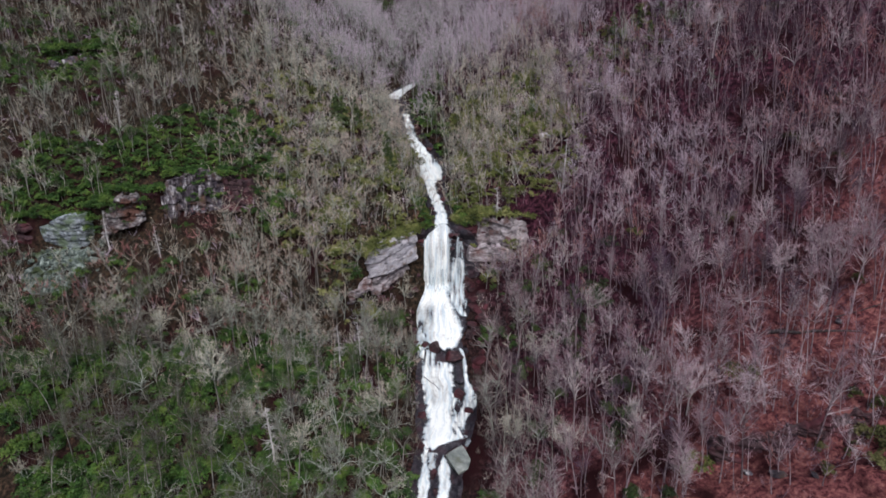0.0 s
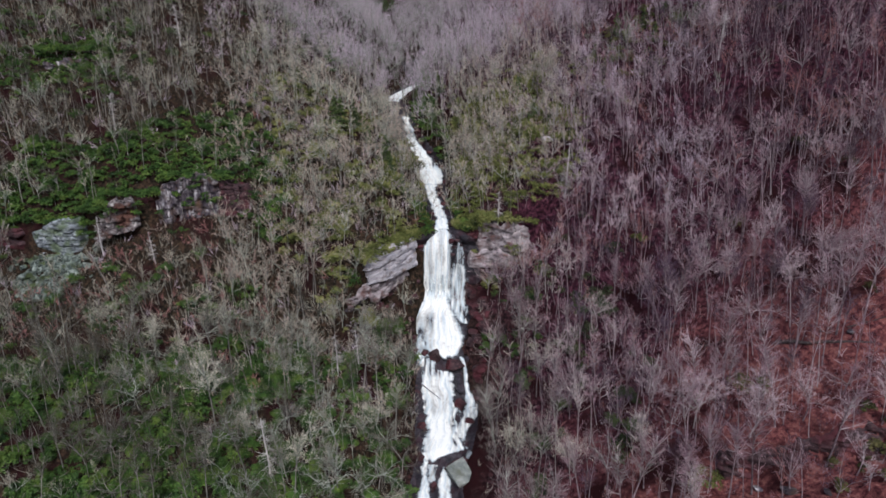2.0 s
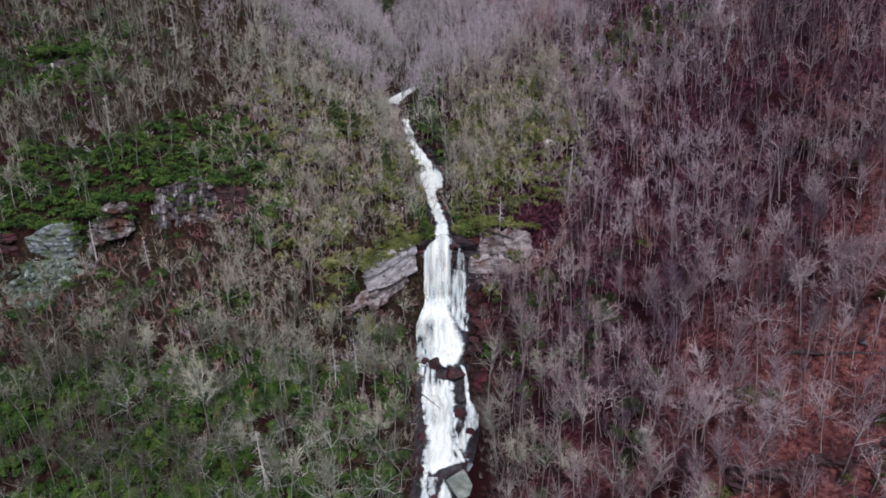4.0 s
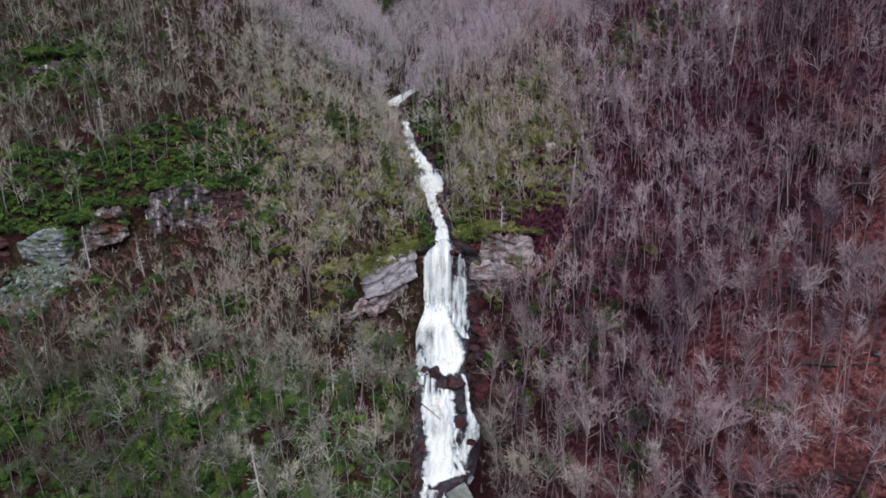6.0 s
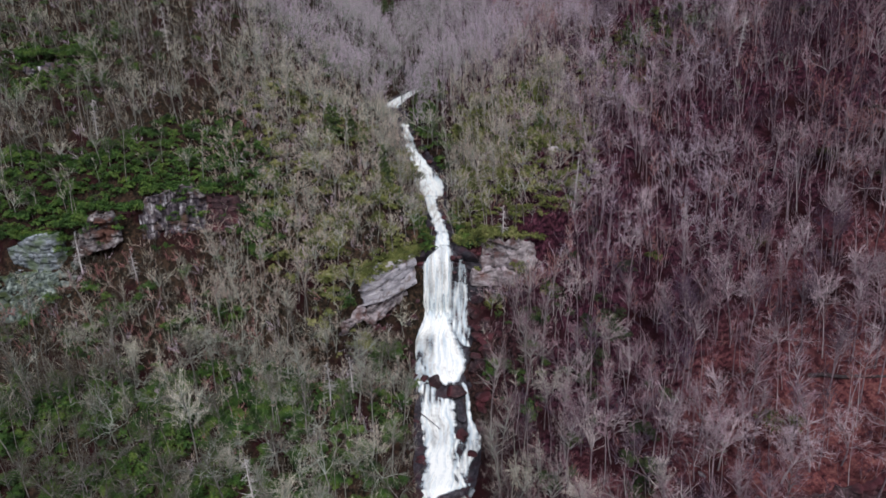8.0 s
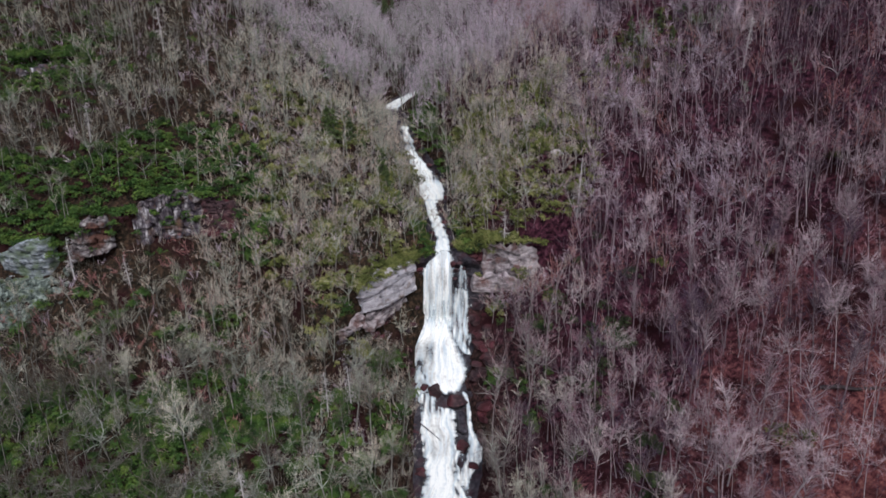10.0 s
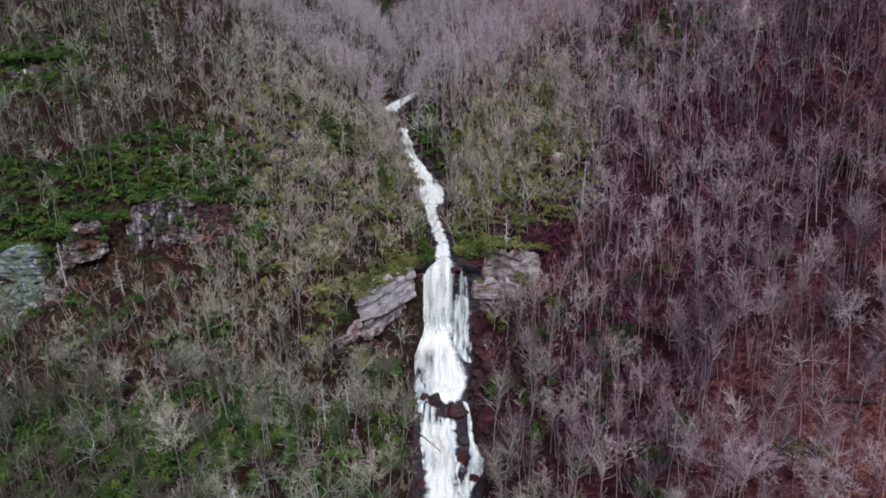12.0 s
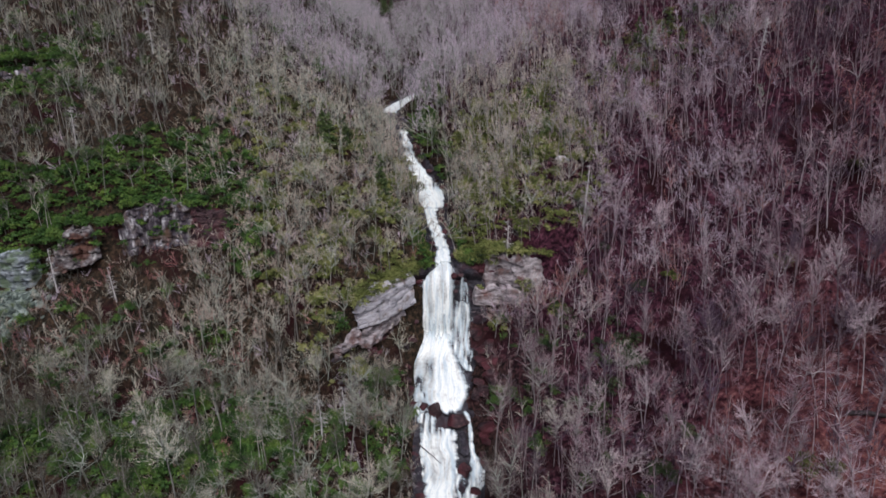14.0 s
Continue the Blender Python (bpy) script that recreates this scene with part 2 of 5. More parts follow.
# ---- the shape of the land ----
# stream from the head of the gorge down: x, y, z, half width
STREAM = [(-20, 150, 56, 1.6), (-12, 100, 49, 1.8), (-14, 95, 48.4, 2.0), (-23, 74, 45.0, 2.2), (-19, 58, 43.2, 1.5), (-15.5, 45, 42.2, 1.4), (-15, 43, 41.6, 1.6),
          (-14, 40, 38.5, 1.7), (-11, 31, 36.0, 1.8), (-9.5, 26.5, 34.0, 2.5), (-6, 20, 30.0, 4.6), (-4.5, 14, 27.0, 4.8), (-3.5, 11, 25.6, 3.2), (-3.2, 5, 24.8, 1.9),
          (-2.4, -6, 23.2, 1.7), (-1, -14, 21.0, 1.6), (0.3, -21, 18.6, 2.0), (0.3, -23.6, 17.4, 2.9), (0.5, -24.6, 16.6, 5.8), (0.5, -26.0, 14.2, 6.4), (0.5, -27.2, 8.0, 6.5), (0.4, -28.2, 0.0, 6.6),
          (0.0, -30.5, -2.6, 6.8), (-0.6, -37, -5.4, 7.0), (-0.6, -45.5, -9.2, 7.1), (0.3, -49, -11.0, 6.6), (1.0, -52, -14.0, 6.4), (2.6, -61, -18.2, 7.0), (2.0, -70, -20.6, 5.9),
          (0.6, -76, -22.0, 4.9), (-0.6, -78.5, -24.2, 4.6), (-1.6, -89, -27.0, 4.2), (-3, -105, -33, 4.4), (-8, -150, -50, 5), (-15, -230, -70, 6)]
ST = np.array(STREAM, float)
BACK = ST[::-1]


def ramp01(v):
    v = np.clip(v, 0, 1)
    return v * v * (3 - 2 * v)


def lowest(a, b, k=6.0):
    h = np.clip(0.5 + 0.5 * (b - a) / k, 0, 1)
    return b + (a - b) * h - k * h * (1 - h)


def wavy(x, y, size, seed=0):
    """A cheap smooth undulation between -1 and 1 from turned waves."""
    rng = np.random.RandomState(seed)
    out = 0
    for k in range(7):
        a, f, p = rng.uniform(0, 6.28), rng.uniform(0.6, 1.9) / size, rng.uniform(0, 6.28)
        out = out + np.sin((np.cos(a) * x + np.sin(a) * y) * f * 6.28 + p + 1.3 * np.sin((np.sin(a) * x - np.cos(a) * y) * f * 3.1 + 2 * p))
    return out / 4.5


def stream_x(y):
    return np.interp(y, np.r_[BACK[:, 1], 200, 300, 500], np.r_[BACK[:, 0], -30, -46, -70])


def floor_z(y):
    """The gorge's floor without the leap of the fall."""
    return np.interp(y, [-900, -230, -120, -89, -78, -60, -46, -36, -28, -20, -5, 14, 27, 43, 75, 95, 150, 260, 420, 900],
                     [-110, -72, -40, -28, -23.5, -18, -9.5, -6, 2, 16, 22.5, 26.5, 34, 41, 45, 48, 55, 66, 95, 190])


def cliff_line(x):
    return np.interp(x, [-260, -150, -123, -100, -81, -66, -50, -40, -34, -28, -24, -20, -12, -6, 0], [-10, -20, -23, -21.5, -14.5, -17, -32, -44, -50, -51.5, -46, -39, -27.5, -22, -21])


def cliff_soft(x):
    """How far the cliff's step is spread out: a wall where it is small, a bank of earth where it is large."""
    return np.interp(x, [-260, -150, -135, -72, -62, -45, -32, -26, -22, 0], [12, 9, 1.2, 1.2, 10, 12, 6, 2.5, 1.0, 1.0])


def land(x, y):
    x, y = np.asarray(x, float), np.asarray(y, float)
    d = x - stream_x(y)
    z0 = floor_z(y)
    away = np.abs(d)
    # slope to the west: a wooded bench below the crags, a steep hillside above them
    upper = lowest(z0 + 0.78 * away, 27 + 0.80 * (y + 20) - 0.25 * np.maximum(y - 60, 0) - 0.09 * np.clip(-x - 80, 0, 60) + 0.10 * np.maximum(-x - 150, 0), 10)
    upper = upper + 5.0 * np.exp(-((x + 97) / 9) ** 2 - ((y + 16) / 16) ** 2)
    upper = upper + 9.0 * np.exp(-((x + 26) ** 2 / 260 + (y + 37) ** 2 / 300))
    bench = -23 + 0.62 * (y + 84) - 0.05 * np.maximum(-x - 30, 0) + 0.02 * np.maximum(away - 8, 0)
    bench = bench - 6.5 * np.exp(-((x + 13) ** 2 / 110 + (y + 37) ** 2 / 90))
    # an earth bank below the crags
    bench = bench + 5.5 * ramp01((y - cliff_line(x) + 24) / 23) * ramp01((x + 111) / 8) * ramp01((-58 - x) / 12)
    bench = bench + 4.0 * ramp01((-14 - x) / 10) * ramp01((-56 - y) / 14)
    bench = np.where(y < -84, -23 + 0.55 * (y + 84) - 0.05 * np.maximum(-x - 30, 0) + 4.0 * ramp01((-14 - x) / 10), bench)
    step = ramp01((y - cliff_line(x)) / (2 * cliff_soft(x)) + 0.5)
    west = bench * (1 - step) + upper * step
    # slope to the east: an even leaf-strewn hillside, with a knoll beside the fall
    z1 = np.interp(y, [-46, -36, -28, -22, -12, -5], [-9.5, -6, -1, 6, 17, 22.5])
    east = np.where((y < -5) & (y > -46), z1, z0) + 0.46 * away + 0.0006 * np.minimum(away, 120) ** 2 + 4.5 * np.exp(-((x - 33) ** 2 + (y - 2) ** 2) / 420)
    gully = -101 - 0.25 * (x - 60)
    east = east - 4.2 * ramp01((gully - y) / 1.6 + 0.5) * ramp01((y - gully + 11) / 9) * ramp01((x - 52) / 6) * ramp01((98 - x) / 8)
    saw = np.where(y > -20.5, 0.12, -0.8) * np.exp(-np.abs(y + 20.5) / 9.0)
    east = east + 11.0 * saw * ramp01((x - 4) / 5) * ramp01((40 - x) / 10)
    h = np.where(d < 0, west, east)
    # round off the gorge's floor
    w = np.interp(y, BACK[:, 1], BACK[:, 3])
    # the western bank of the lower cascade stands further back
    near = ramp01((away - w * (0.7 + 0.55 * ramp01((-d) / 2) * ramp01((-44 - y) / 6) * ramp01((y + 90) / 8))) / 6.0)
    h = z0 * (1 - near) + h * near - 2.2 * np.exp(-(away / (w + 2.0)) ** 4)
    # ridges close the view far up the gorge and far to the sides
    h = np.where(h > 110, 110 + (h - 110) * 0.45, h)
    return h + (0.9 * wavy(x, y, 38, 1) + 0.45 * wavy(x, y, 13, 2)) * ramp01((away - w) / 8)


# ---- mesh helpers ----
def mesh_of(name, verts, faces, mat, smooth=False):
    """A mesh from arrays of corners and of triangles or quads."""
    verts, faces = np.asarray(verts, np.float32), np.asarray(faces, np.int32)
    me = bpy.data.meshes.new(name)
    n, k = faces.shape
    me.vertices.add(len(verts))
    me.vertices.foreach_set("co", verts.ravel())
    me.loops.add(n * k)
    me.loops.foreach_set("vertex_index", faces.ravel())
    me.polygons.add(n)
    me.polygons.foreach_set("loop_start", np.arange(0, n * k, k, dtype=np.int32))
    me.polygons.foreach_set("loop_total", np.full(n, k, np.int32))
    if smooth:
        me.polygons.foreach_set("use_smooth", np.ones(n, bool))
    me.update(calc_edges=True)
    me.materials.append(mat)
    return me


def part(name, me, parent=None, label="", kind=""):
    ob = new(name, me)
    ob.parent = parent
    return tagged(ob, label, kind=kind)


class Soup:
    """Gathers pieces as arrays, to be joined into one mesh."""

    def __init__(self):
        self.v, self.f, self.n = [], [], 0

    def add(self, v, f):
        self.v.append(np.asarray(v, np.float32))
        self.f.append(np.asarray(f, np.int64) + self.n)
        self.n += len(v)

    def arrays(self):
        return np.concatenate(self.v), np.concatenate(self.f)


def frame_of(way):
    way = way / (np.linalg.norm(way, axis=-1, keepdims=True) + 1e-9)
    ref = np.where(np.abs(way[..., 2:3]) > 0.9, np.array([1.0, 0, 0]), np.array([0, 0, 1.0]))
    a = np.cross(way, ref)
    a /= np.linalg.norm(a, axis=-1, keepdims=True) + 1e-9
    return a, np.cross(way, a)


def tube(soup, points, radii, sides=3):
    """A tapered stem through points."""
    points, radii = np.asarray(points, float), np.asarray(radii, float)
    way = np.gradient(points, axis=0)
    a, b = frame_of(way)
    ang = np.arange(sides) * 2 * np.pi / sides
    ring = np.cos(ang)[None, :, None] * a[:, None] + np.sin(ang)[None, :, None] * b[:, None]
    v = (points[:, None] + ring * radii[:, None, None]).reshape(-1, 3)
    f = []
    for i in range(len(points) - 1):
        for j in range(sides):
            p, q = i * sides + j, i * sides + (j + 1) % sides
            f += [(p, q, q + sides), (p, q + sides, p + sides)]
    soup.add(v, f)


def spikes(soup, roots, tips, radius, sliver=False):
    """Many thin three-sided twigs at once; slivers, of one face each, for far woods."""
    roots, tips = np.asarray(roots, float), np.asarray(tips, float)
    a, b = frame_of(tips - roots)
    n = len(roots)
    if sliver:
        t = np.random.RandomState(n).uniform(0, 3.14, n)[:, None]
        a = (a * np.cos(t) + b * np.sin(t)) * (1.35 * np.broadcast_to(np.asarray(radius, float), (n,))[:, None])
        soup.add(np.stack([roots + a, roots - a, tips], 1).reshape(-1, 3), np.arange(3 * n).reshape(n, 3))
        return
    r = np.broadcast_to(np.asarray(radius, float), (n,))[:, None]
    v = np.stack([roots + a * r, roots + (-0.5 * a + 0.87 * b) * r, roots + (-0.5 * a - 0.87 * b) * r, tips], 1).reshape(-1, 3)
    base = np.arange(n)[:, None] * 4
    f = np.concatenate([base + np.array([0, 1, 3]), base + np.array([1, 2, 3]), base + np.array([2, 0, 3])])
    soup.add(v, f)


def leaves(soup, rng, centres, size, flat=0.5, facing=None):
    """Small leaf sprays, tilted at random, or turned mostly the way they are told to face."""
    n = len(centres)
    up = np.array([0, 0, 1.0]) * (1 - flat) + rng.normal(size=(n, 3)) * 0.75 if facing is None else facing + rng.normal(size=(n, 3)) * 0.38
    a, b = frame_of(up)
    turn = rng.uniform(0, 6.28, n)[:, None]
    a, b = a * np.cos(turn) + b * np.sin(turn), b * np.cos(turn) - a * np.sin(turn)
    s = (size * rng.uniform(0.6, 1.5, n))[:, None]
    v = np.stack([centres - a * s, centres + a * s * 0.5 + b * s * 0.75, centres + a * s * 0.5 - b * s * 0.75], 1).reshape(-1, 3)
    soup.add(v, np.arange(3 * n).reshape(n, 3))


# ---- kinds of plants: each gives soups by part ----
def crooked(rng, start, way, length, steps, bend, rise=0.0):
    """A wandering line."""
    way = np.array(way, float) / np.linalg.norm(way)
    pts = [np.array(start, float)]
    for _ in range(steps):
        way = way + rng.normal(size=3) * bend + np.array([0, 0, rise])
        way /= np.linalg.norm(way)
        pts.append(pts[-1] + way * length / steps)
    return np.array(pts)


def twig_fan(soup, rng, line, count, length, radius, spread=0.6, lift=0.25, sliver=False):
    """Twigs along the outer part of a branch."""
    seg = rng.uniform(0.25, 1.0, count) * (len(line) - 1)
    i = np.minimum(seg.astype(int), len(line) - 2)
    root = line[i] + (line[i + 1] - line[i]) * (seg - i)[:, None]
    way = line[-1] - line[0]
    way = way / np.linalg.norm(way)
    out = way[None] + rng.normal(size=(count, 3)) * spread + np.array([0, 0, lift])
    out /= np.linalg.norm(out, axis=1, keepdims=True)
    spikes(soup, root, root + out * (length * rng.uniform(0.5, 1.3, count))[:, None], radius, sliver)


def spreading_tree(seed, height, fine=1.0, light=False, gnarled=False):
    """An open-grown hardwood in winter: crooked trunk that forks into rising limbs, and a rounded haze of twigs."""
    rng = np.random.RandomState(seed)
    trunk, limbs, twigs = Soup(), [], Soup()
    r0 = height * 0.0085 + 0.03
    bole = crooked(rng, (0, 0, -0.6), (rng.normal() * 0.06, rng.normal() * 0.06, 1), height * rng.uniform(0.30, 0.46), 4, 0.08)
    if light:
        tube(trunk, bole[::2], r0 * np.linspace(1.15, 0.7, 3), 3)
    else:
        tube(trunk, bole, r0 * np.linspace(1.15, 0.7, 5), 5)
    count = rng.randint(5, 8)
    thin = (height * 0.0006 + 0.005) * (1.75 if light else 1.0)
    for k in range(count):
        soup = Soup()
        a = k * 6.28 / count + rng.uniform(-0.5, 0.5)
        out = (rng.uniform(0.8, 2.0) if gnarled else rng.uniform(0.40, 1.25)) if k else 0.15
        start = bole[-1] if rng.rand() < 0.5 or k == 0 else bole[-2] + (bole[-1] - bole[-2]) * rng.uniform(0.0, 0.9)
        line = crooked(rng, start, (np.cos(a) * out, np.sin(a) * out, 1), height * rng.uniform(0.40, 0.58), 4, 0.34 if gnarled else 0.20, 0.03)
        tube(soup, line, r0 * np.linspace(0.58, 0.12, 5), 3 if light else 4)
        for _ in range(int((9 if light else 12) * fine)):
            s = rng.uniform(0.15, 1.0) * 4
            i = min(int(s), 3)
            p = line[i] + (line[i + 1] - line[i]) * (s - i)
            way = (line[i + 1] - line[i]) / np.linalg.norm(line[i + 1] - line[i]) + rng.normal(size=3) * 0.58 + np.array([0, 0, 0.10])
            sub = crooked(rng, p, way, height * rng.uniform(0.13, 0.25), 2, 0.5 if gnarled else 0.28, 0.05)
            if light:
                spikes(soup, sub[:1], sub[-1:], r0 * 0.17, True)
            else:
                tube(soup, sub, r0 * np.array([0.21, 0.12, 0.04]) * (1.45 if gnarled else 1.0), 3)
            twig_fan(twigs, rng, sub, max(4, int((19 if light else 9 if gnarled else 19) * fine)), height * 0.090, thin, 0.72, 0.12, True)
        twig_fan(twigs, rng, line[2:], int((10 if light else 14) * fine), height * 0.080, thin, 0.65, 0.3, True)
        limbs.append(soup)
    return {"trunk": trunk, "limb": limbs, "twigs": twigs}


def pole_tree(seed, height, fine=1.0, light=False):
    """A forest-grown hardwood: long straight bole, narrow crown of rising branches."""
    rng = np.random.RandomState(seed)
    trunk, limbs, twigs = Soup(), [], Soup()
    r0 = height * 0.0070 + 0.03
    bole = crooked(rng, (0, 0, -0.6), (rng.normal() * 0.04, rng.normal() * 0.04, 1), height * 0.92, 6, 0.04)
    if light:
        tube(trunk, bole[::2], r0 * np.linspace(1.15, 0.22, 4), 3)
    else:
        tube(trunk, bole, r0 * np.linspace(1.15, 0.22, 7), 5)
    thin = (height * 0.0005 + 0.005) * (1.75 if light else 1.0)
    for k in range(4):
        soup = Soup()
        for _ in range(int((8 if light else 10) * fine)):
            s = (0.50 + 0.11 * k + rng.uniform(0, 0.16)) * 6
            i = min(int(s), 5)
            p = bole[i] + (bole[i + 1] - bole[i]) * (s - i)
            a = rng.uniform(0, 6.28)
            sub = crooked(rng, p, (np.cos(a), np.sin(a), rng.uniform(0.7, 1.7)), height * rng.uniform(0.13, 0.24) * (1.15 - 0.12 * k), 2, 0.18, 0.08)
            if light:
                spikes(soup, sub[:1], sub[-1:], r0 * 0.24, True)
            else:
                tube(soup, sub, r0 * np.array([0.32, 0.20, 0.05]), 3)
            twig_fan(twigs, rng, sub, max(4, int((21 if light else 19) * fine)), height * 0.080, thin, 0.62, 0.2, True)
        limbs.append(soup)
    return {"trunk": trunk, "limb": limbs, "twigs": twigs}


def sapling(seed, height, fine=1.0, stout=1.0):
    """A clump of thin young stems."""
    rng = np.random.RandomState(seed)
    trunk, limbs, twigs = Soup(), [], Soup()
    for _ in range(3):
        bole = crooked(rng, (rng.normal() * 0.3, rng.normal() * 0.3, -0.3), (rng.normal() * 0.3, rng.normal() * 0.3, 1), height * rng.uniform(0.7, 1), 2, 0.15)
        tube(trunk, bole[::2], height * 0.006 * np.array([1.1, 0.35]), 3)
        twig_fan(twigs, rng, bole, int(26 * fine), height * 0.28, (height * 0.0018 + 0.008) * stout, 0.8, 0.3, True)
    return {"trunk": trunk, "limb": limbs, "twigs": twigs}


def thin_pole(seed, height):
    """A slender crowded-in young tree: bare stem and a small brush of twigs."""
    rng = np.random.RandomState(seed)
    trunk, twigs = Soup(), Soup()
    bole = crooked(rng, (0, 0, -0.5), (rng.normal() * 0.05, rng.normal() * 0.05, 1), height, 4, 0.05)
    tube(trunk, bole, (height * 0.0045 + 0.03) * np.linspace(1.2, 0.25, 5), 3)
    for _ in range(9):
        s = rng.uniform(0.45, 0.95) * 4
        i = min(int(s), 3)
        p = bole[i] + (bole[i + 1] - bole[i]) * (s - i)
        a = rng.uniform(0, 6.28)
        sub = crooked(rng, p, (np.cos(a), np.sin(a), rng.uniform(0.8, 1.8)), height * rng.uniform(0.1, 0.18), 2, 0.15, 0.1)
        spikes(twigs, sub[:1], sub[-1:], 0.045, True)
        twig_fan(twigs, rng, sub, 7, height * 0.075, 0.026, 0.6, 0.4, True)
    return {"trunk": trunk, "limb": [], "twigs": twigs}


def dead_tree(seed, height, fine=1.0):
    """A bleached conifer skeleton with short drooping branches."""
    rng = np.random.RandomState(seed)
    trunk, twigs = Soup(), Soup()
    bole = crooked(rng, (0, 0, -0.5), (rng.normal() * 0.03, rng.normal() * 0.03, 1), height, 6, 0.02)
    tube(trunk, bole, (height * 0.011 + 0.05) * np.linspace(1.1, 0.25, 7), 5)
    branches = Soup()
    for _ in range(46):
        s = rng.uniform(0.22, 0.99) * 6
        i = min(int(s), 5)
        p = bole[i] + (bole[i + 1] - bole[i]) * (s - i)
        a = rng.uniform(0, 6.28)
        sub = crooked(rng, p, (np.cos(a), np.sin(a), rng.uniform(-0.5, 0.35)), rng.uniform(0.5, 1.0) * (3.3 - 0.38 * s), 2, 0.22, -0.14)
        tube(branches, sub, np.array([0.07, 0.05, 0.02]), 3)
        twig_fan(twigs, rng, sub, 8, 0.8, 0.022, 0.8, -0.2)
    return {"trunk": trunk, "limb": [branches], "twigs": twigs}


def conifer(seed, height, fine=1.0):
    """A ragged hemlock: trunk, whorls of drooping boughs with needle sprays."""
    rng = np.random.RandomState(seed)
    trunk, leaf = Soup(), Soup()
    bole = crooked(rng, (0, 0, -0.5), (0, 0, 1), height, 5, 0.02)
    tube(trunk, bole, (height * 0.010 + 0.05) * np.linspace(1.1, 0.15, 6), 5)
    boughs = Soup()
    for k in range(int(46 * fine)):
        s = rng.uniform(0.12, 0.99)
        p = np.array([np.interp(s * 5, range(6), bole[:, c]) for c in range(3)])
        a = rng.uniform(0, 6.28)
        reach = (1 - s) ** 0.8 * height * 0.24 * rng.uniform(0.6, 1.15) + 0.35
        sub = crooked(rng, p, (np.cos(a), np.sin(a), 0.1), reach, 2, 0.08, -0.1)
        tube(boughs, sub, np.array([0.05, 0.03, 0.01]), 3)
        n = int((10 + reach * 9) * fine)
        q = rng.uniform(0.15, 1.0, n)
        at = sub[0] + (sub[-1] - sub[0]) * q[:, None] + rng.normal(size=(n, 3)) * np.array([0.22, 0.22, 0.12]) * (0.4 + reach * 0.25)
        leaves(leaf, rng, at, 0.27, 0.35)
    return {"trunk": trunk, "limb": [boughs], "leaves": leaf}


def shrub(seed, size, fine=1.0, leaf_size=0.25):
    """An evergreen bush: a few stems under billows of small leaf sprays that face outwards, with gaps between the billows."""
    rng = np.random.RandomState(seed)
    trunk, leaf = Soup(), Soup()
    stretch = rng.uniform(0.8, 1.25, 2)
    for k in range(11):
        a, d = rng.uniform(0, 6.28), rng.uniform(0.0, 0.9) ** 0.8 * size
        tip = np.array([np.cos(a) * d * stretch[0], np.sin(a) * d * stretch[1], size * rng.uniform(0.45, 1.15) * (1.1 - 0.65 * d / size)])
        if k < 2:
            tube(trunk, [(tip[0] * 0.15, tip[1] * 0.15, -0.3), tip], [0.06, 0.03], 3)
        lobe = size * rng.uniform(0.20, 0.46)
        n = max(6, int(44 * fine * (lobe / (size * 0.33)) ** 1.6))
        u = rng.normal(size=(n, 3))
        u /= np.linalg.norm(u, axis=1, keepdims=True)
        u[:, 2] = np.abs(u[:, 2]) * 1.1 - 0.25
        at = tip + u * (lobe * rng.uniform(0.55, 1.15, n))[:, None] * np.array([1, 1, 0.85])
        leaves(leaf, rng, at, leaf_size, facing=u * 0.9 + np.array([0, 0, 0.25]))
    return {"trunk": trunk, "limb": [], "leaves": leaf}


def turned(v, x, y, z, scale, turn, lean=0.0):
    c, s = np.cos(turn), np.sin(turn)
    r = np.array([[c, -s, 0], [s, c, 0], [0, 0, 1.0]])
    l = np.array([[1, 0, lean], [0, 1, 0], [0, 0, 1.0]])
    return (v * scale) @ (l @ r).T + np.array([x, y, z])


def plant(name, parts, mats, label, category, group):
    """A plant as a thing: an Empty at its foot, and its parts."""
    root = tagged(new(name), label, category, group)
    stem, limb, crown = mats
    part("trunk", mesh_of("trunk", *parts["trunk"].arrays(), stem), root)
    for s in parts["limb"]:
        one = len(parts["limb"]) == 1
        name = "limb"
        part(name, mesh_of(name, *s.arrays(), limb), root, kind="stuff" if one else "")
    if "twigs" in parts:
        part("crown", mesh_of("crown", *parts["twigs"].arrays(), crown), root, kind="stuff")
    if "leaves" in parts:
        part("foliage", mesh_of("foliage", *parts["leaves"].arrays(), crown), root, kind="stuff")
    return root


# ---- the ground: one sheet to the horizon ----
def spread(lo, hi, step, far, growth=1.16):
    mid = list(np.arange(lo, hi + 0.01, step))
    a, s = [lo], step
    while a[-1] > -far:
        s *= growth
        a.append(a[-1] - s)
    b, s = [hi], step
    while b[-1] < far:
        s *= growth
        b.append(b[-1] + s)
    return np.array(a[:0:-1] + mid + b[1:])


GX, GY = spread(-160, 145, 1.8, 2600), spread(-122, 110, 1.5, 2600)
XX, YY = np.meshgrid(GX, GY)
ZZ = land(XX, YY)
NX, NY = len(GX), len(GY)
idx = np.arange(NX * NY).reshape(NY, NX)
quads = np.stack([idx[:-1, :-1], idx[:-1, 1:], idx[1:, 1:], idx[1:, :-1]], -1).reshape(-1, 4)
ground = tagged(new("ground", mesh_of("ground", np.stack([XX, YY, ZZ], -1).reshape(-1, 3), quads, M_GROUND, True)),
                "steep forest floor of brown fallen leaves and moss", "ground", kind="structure")


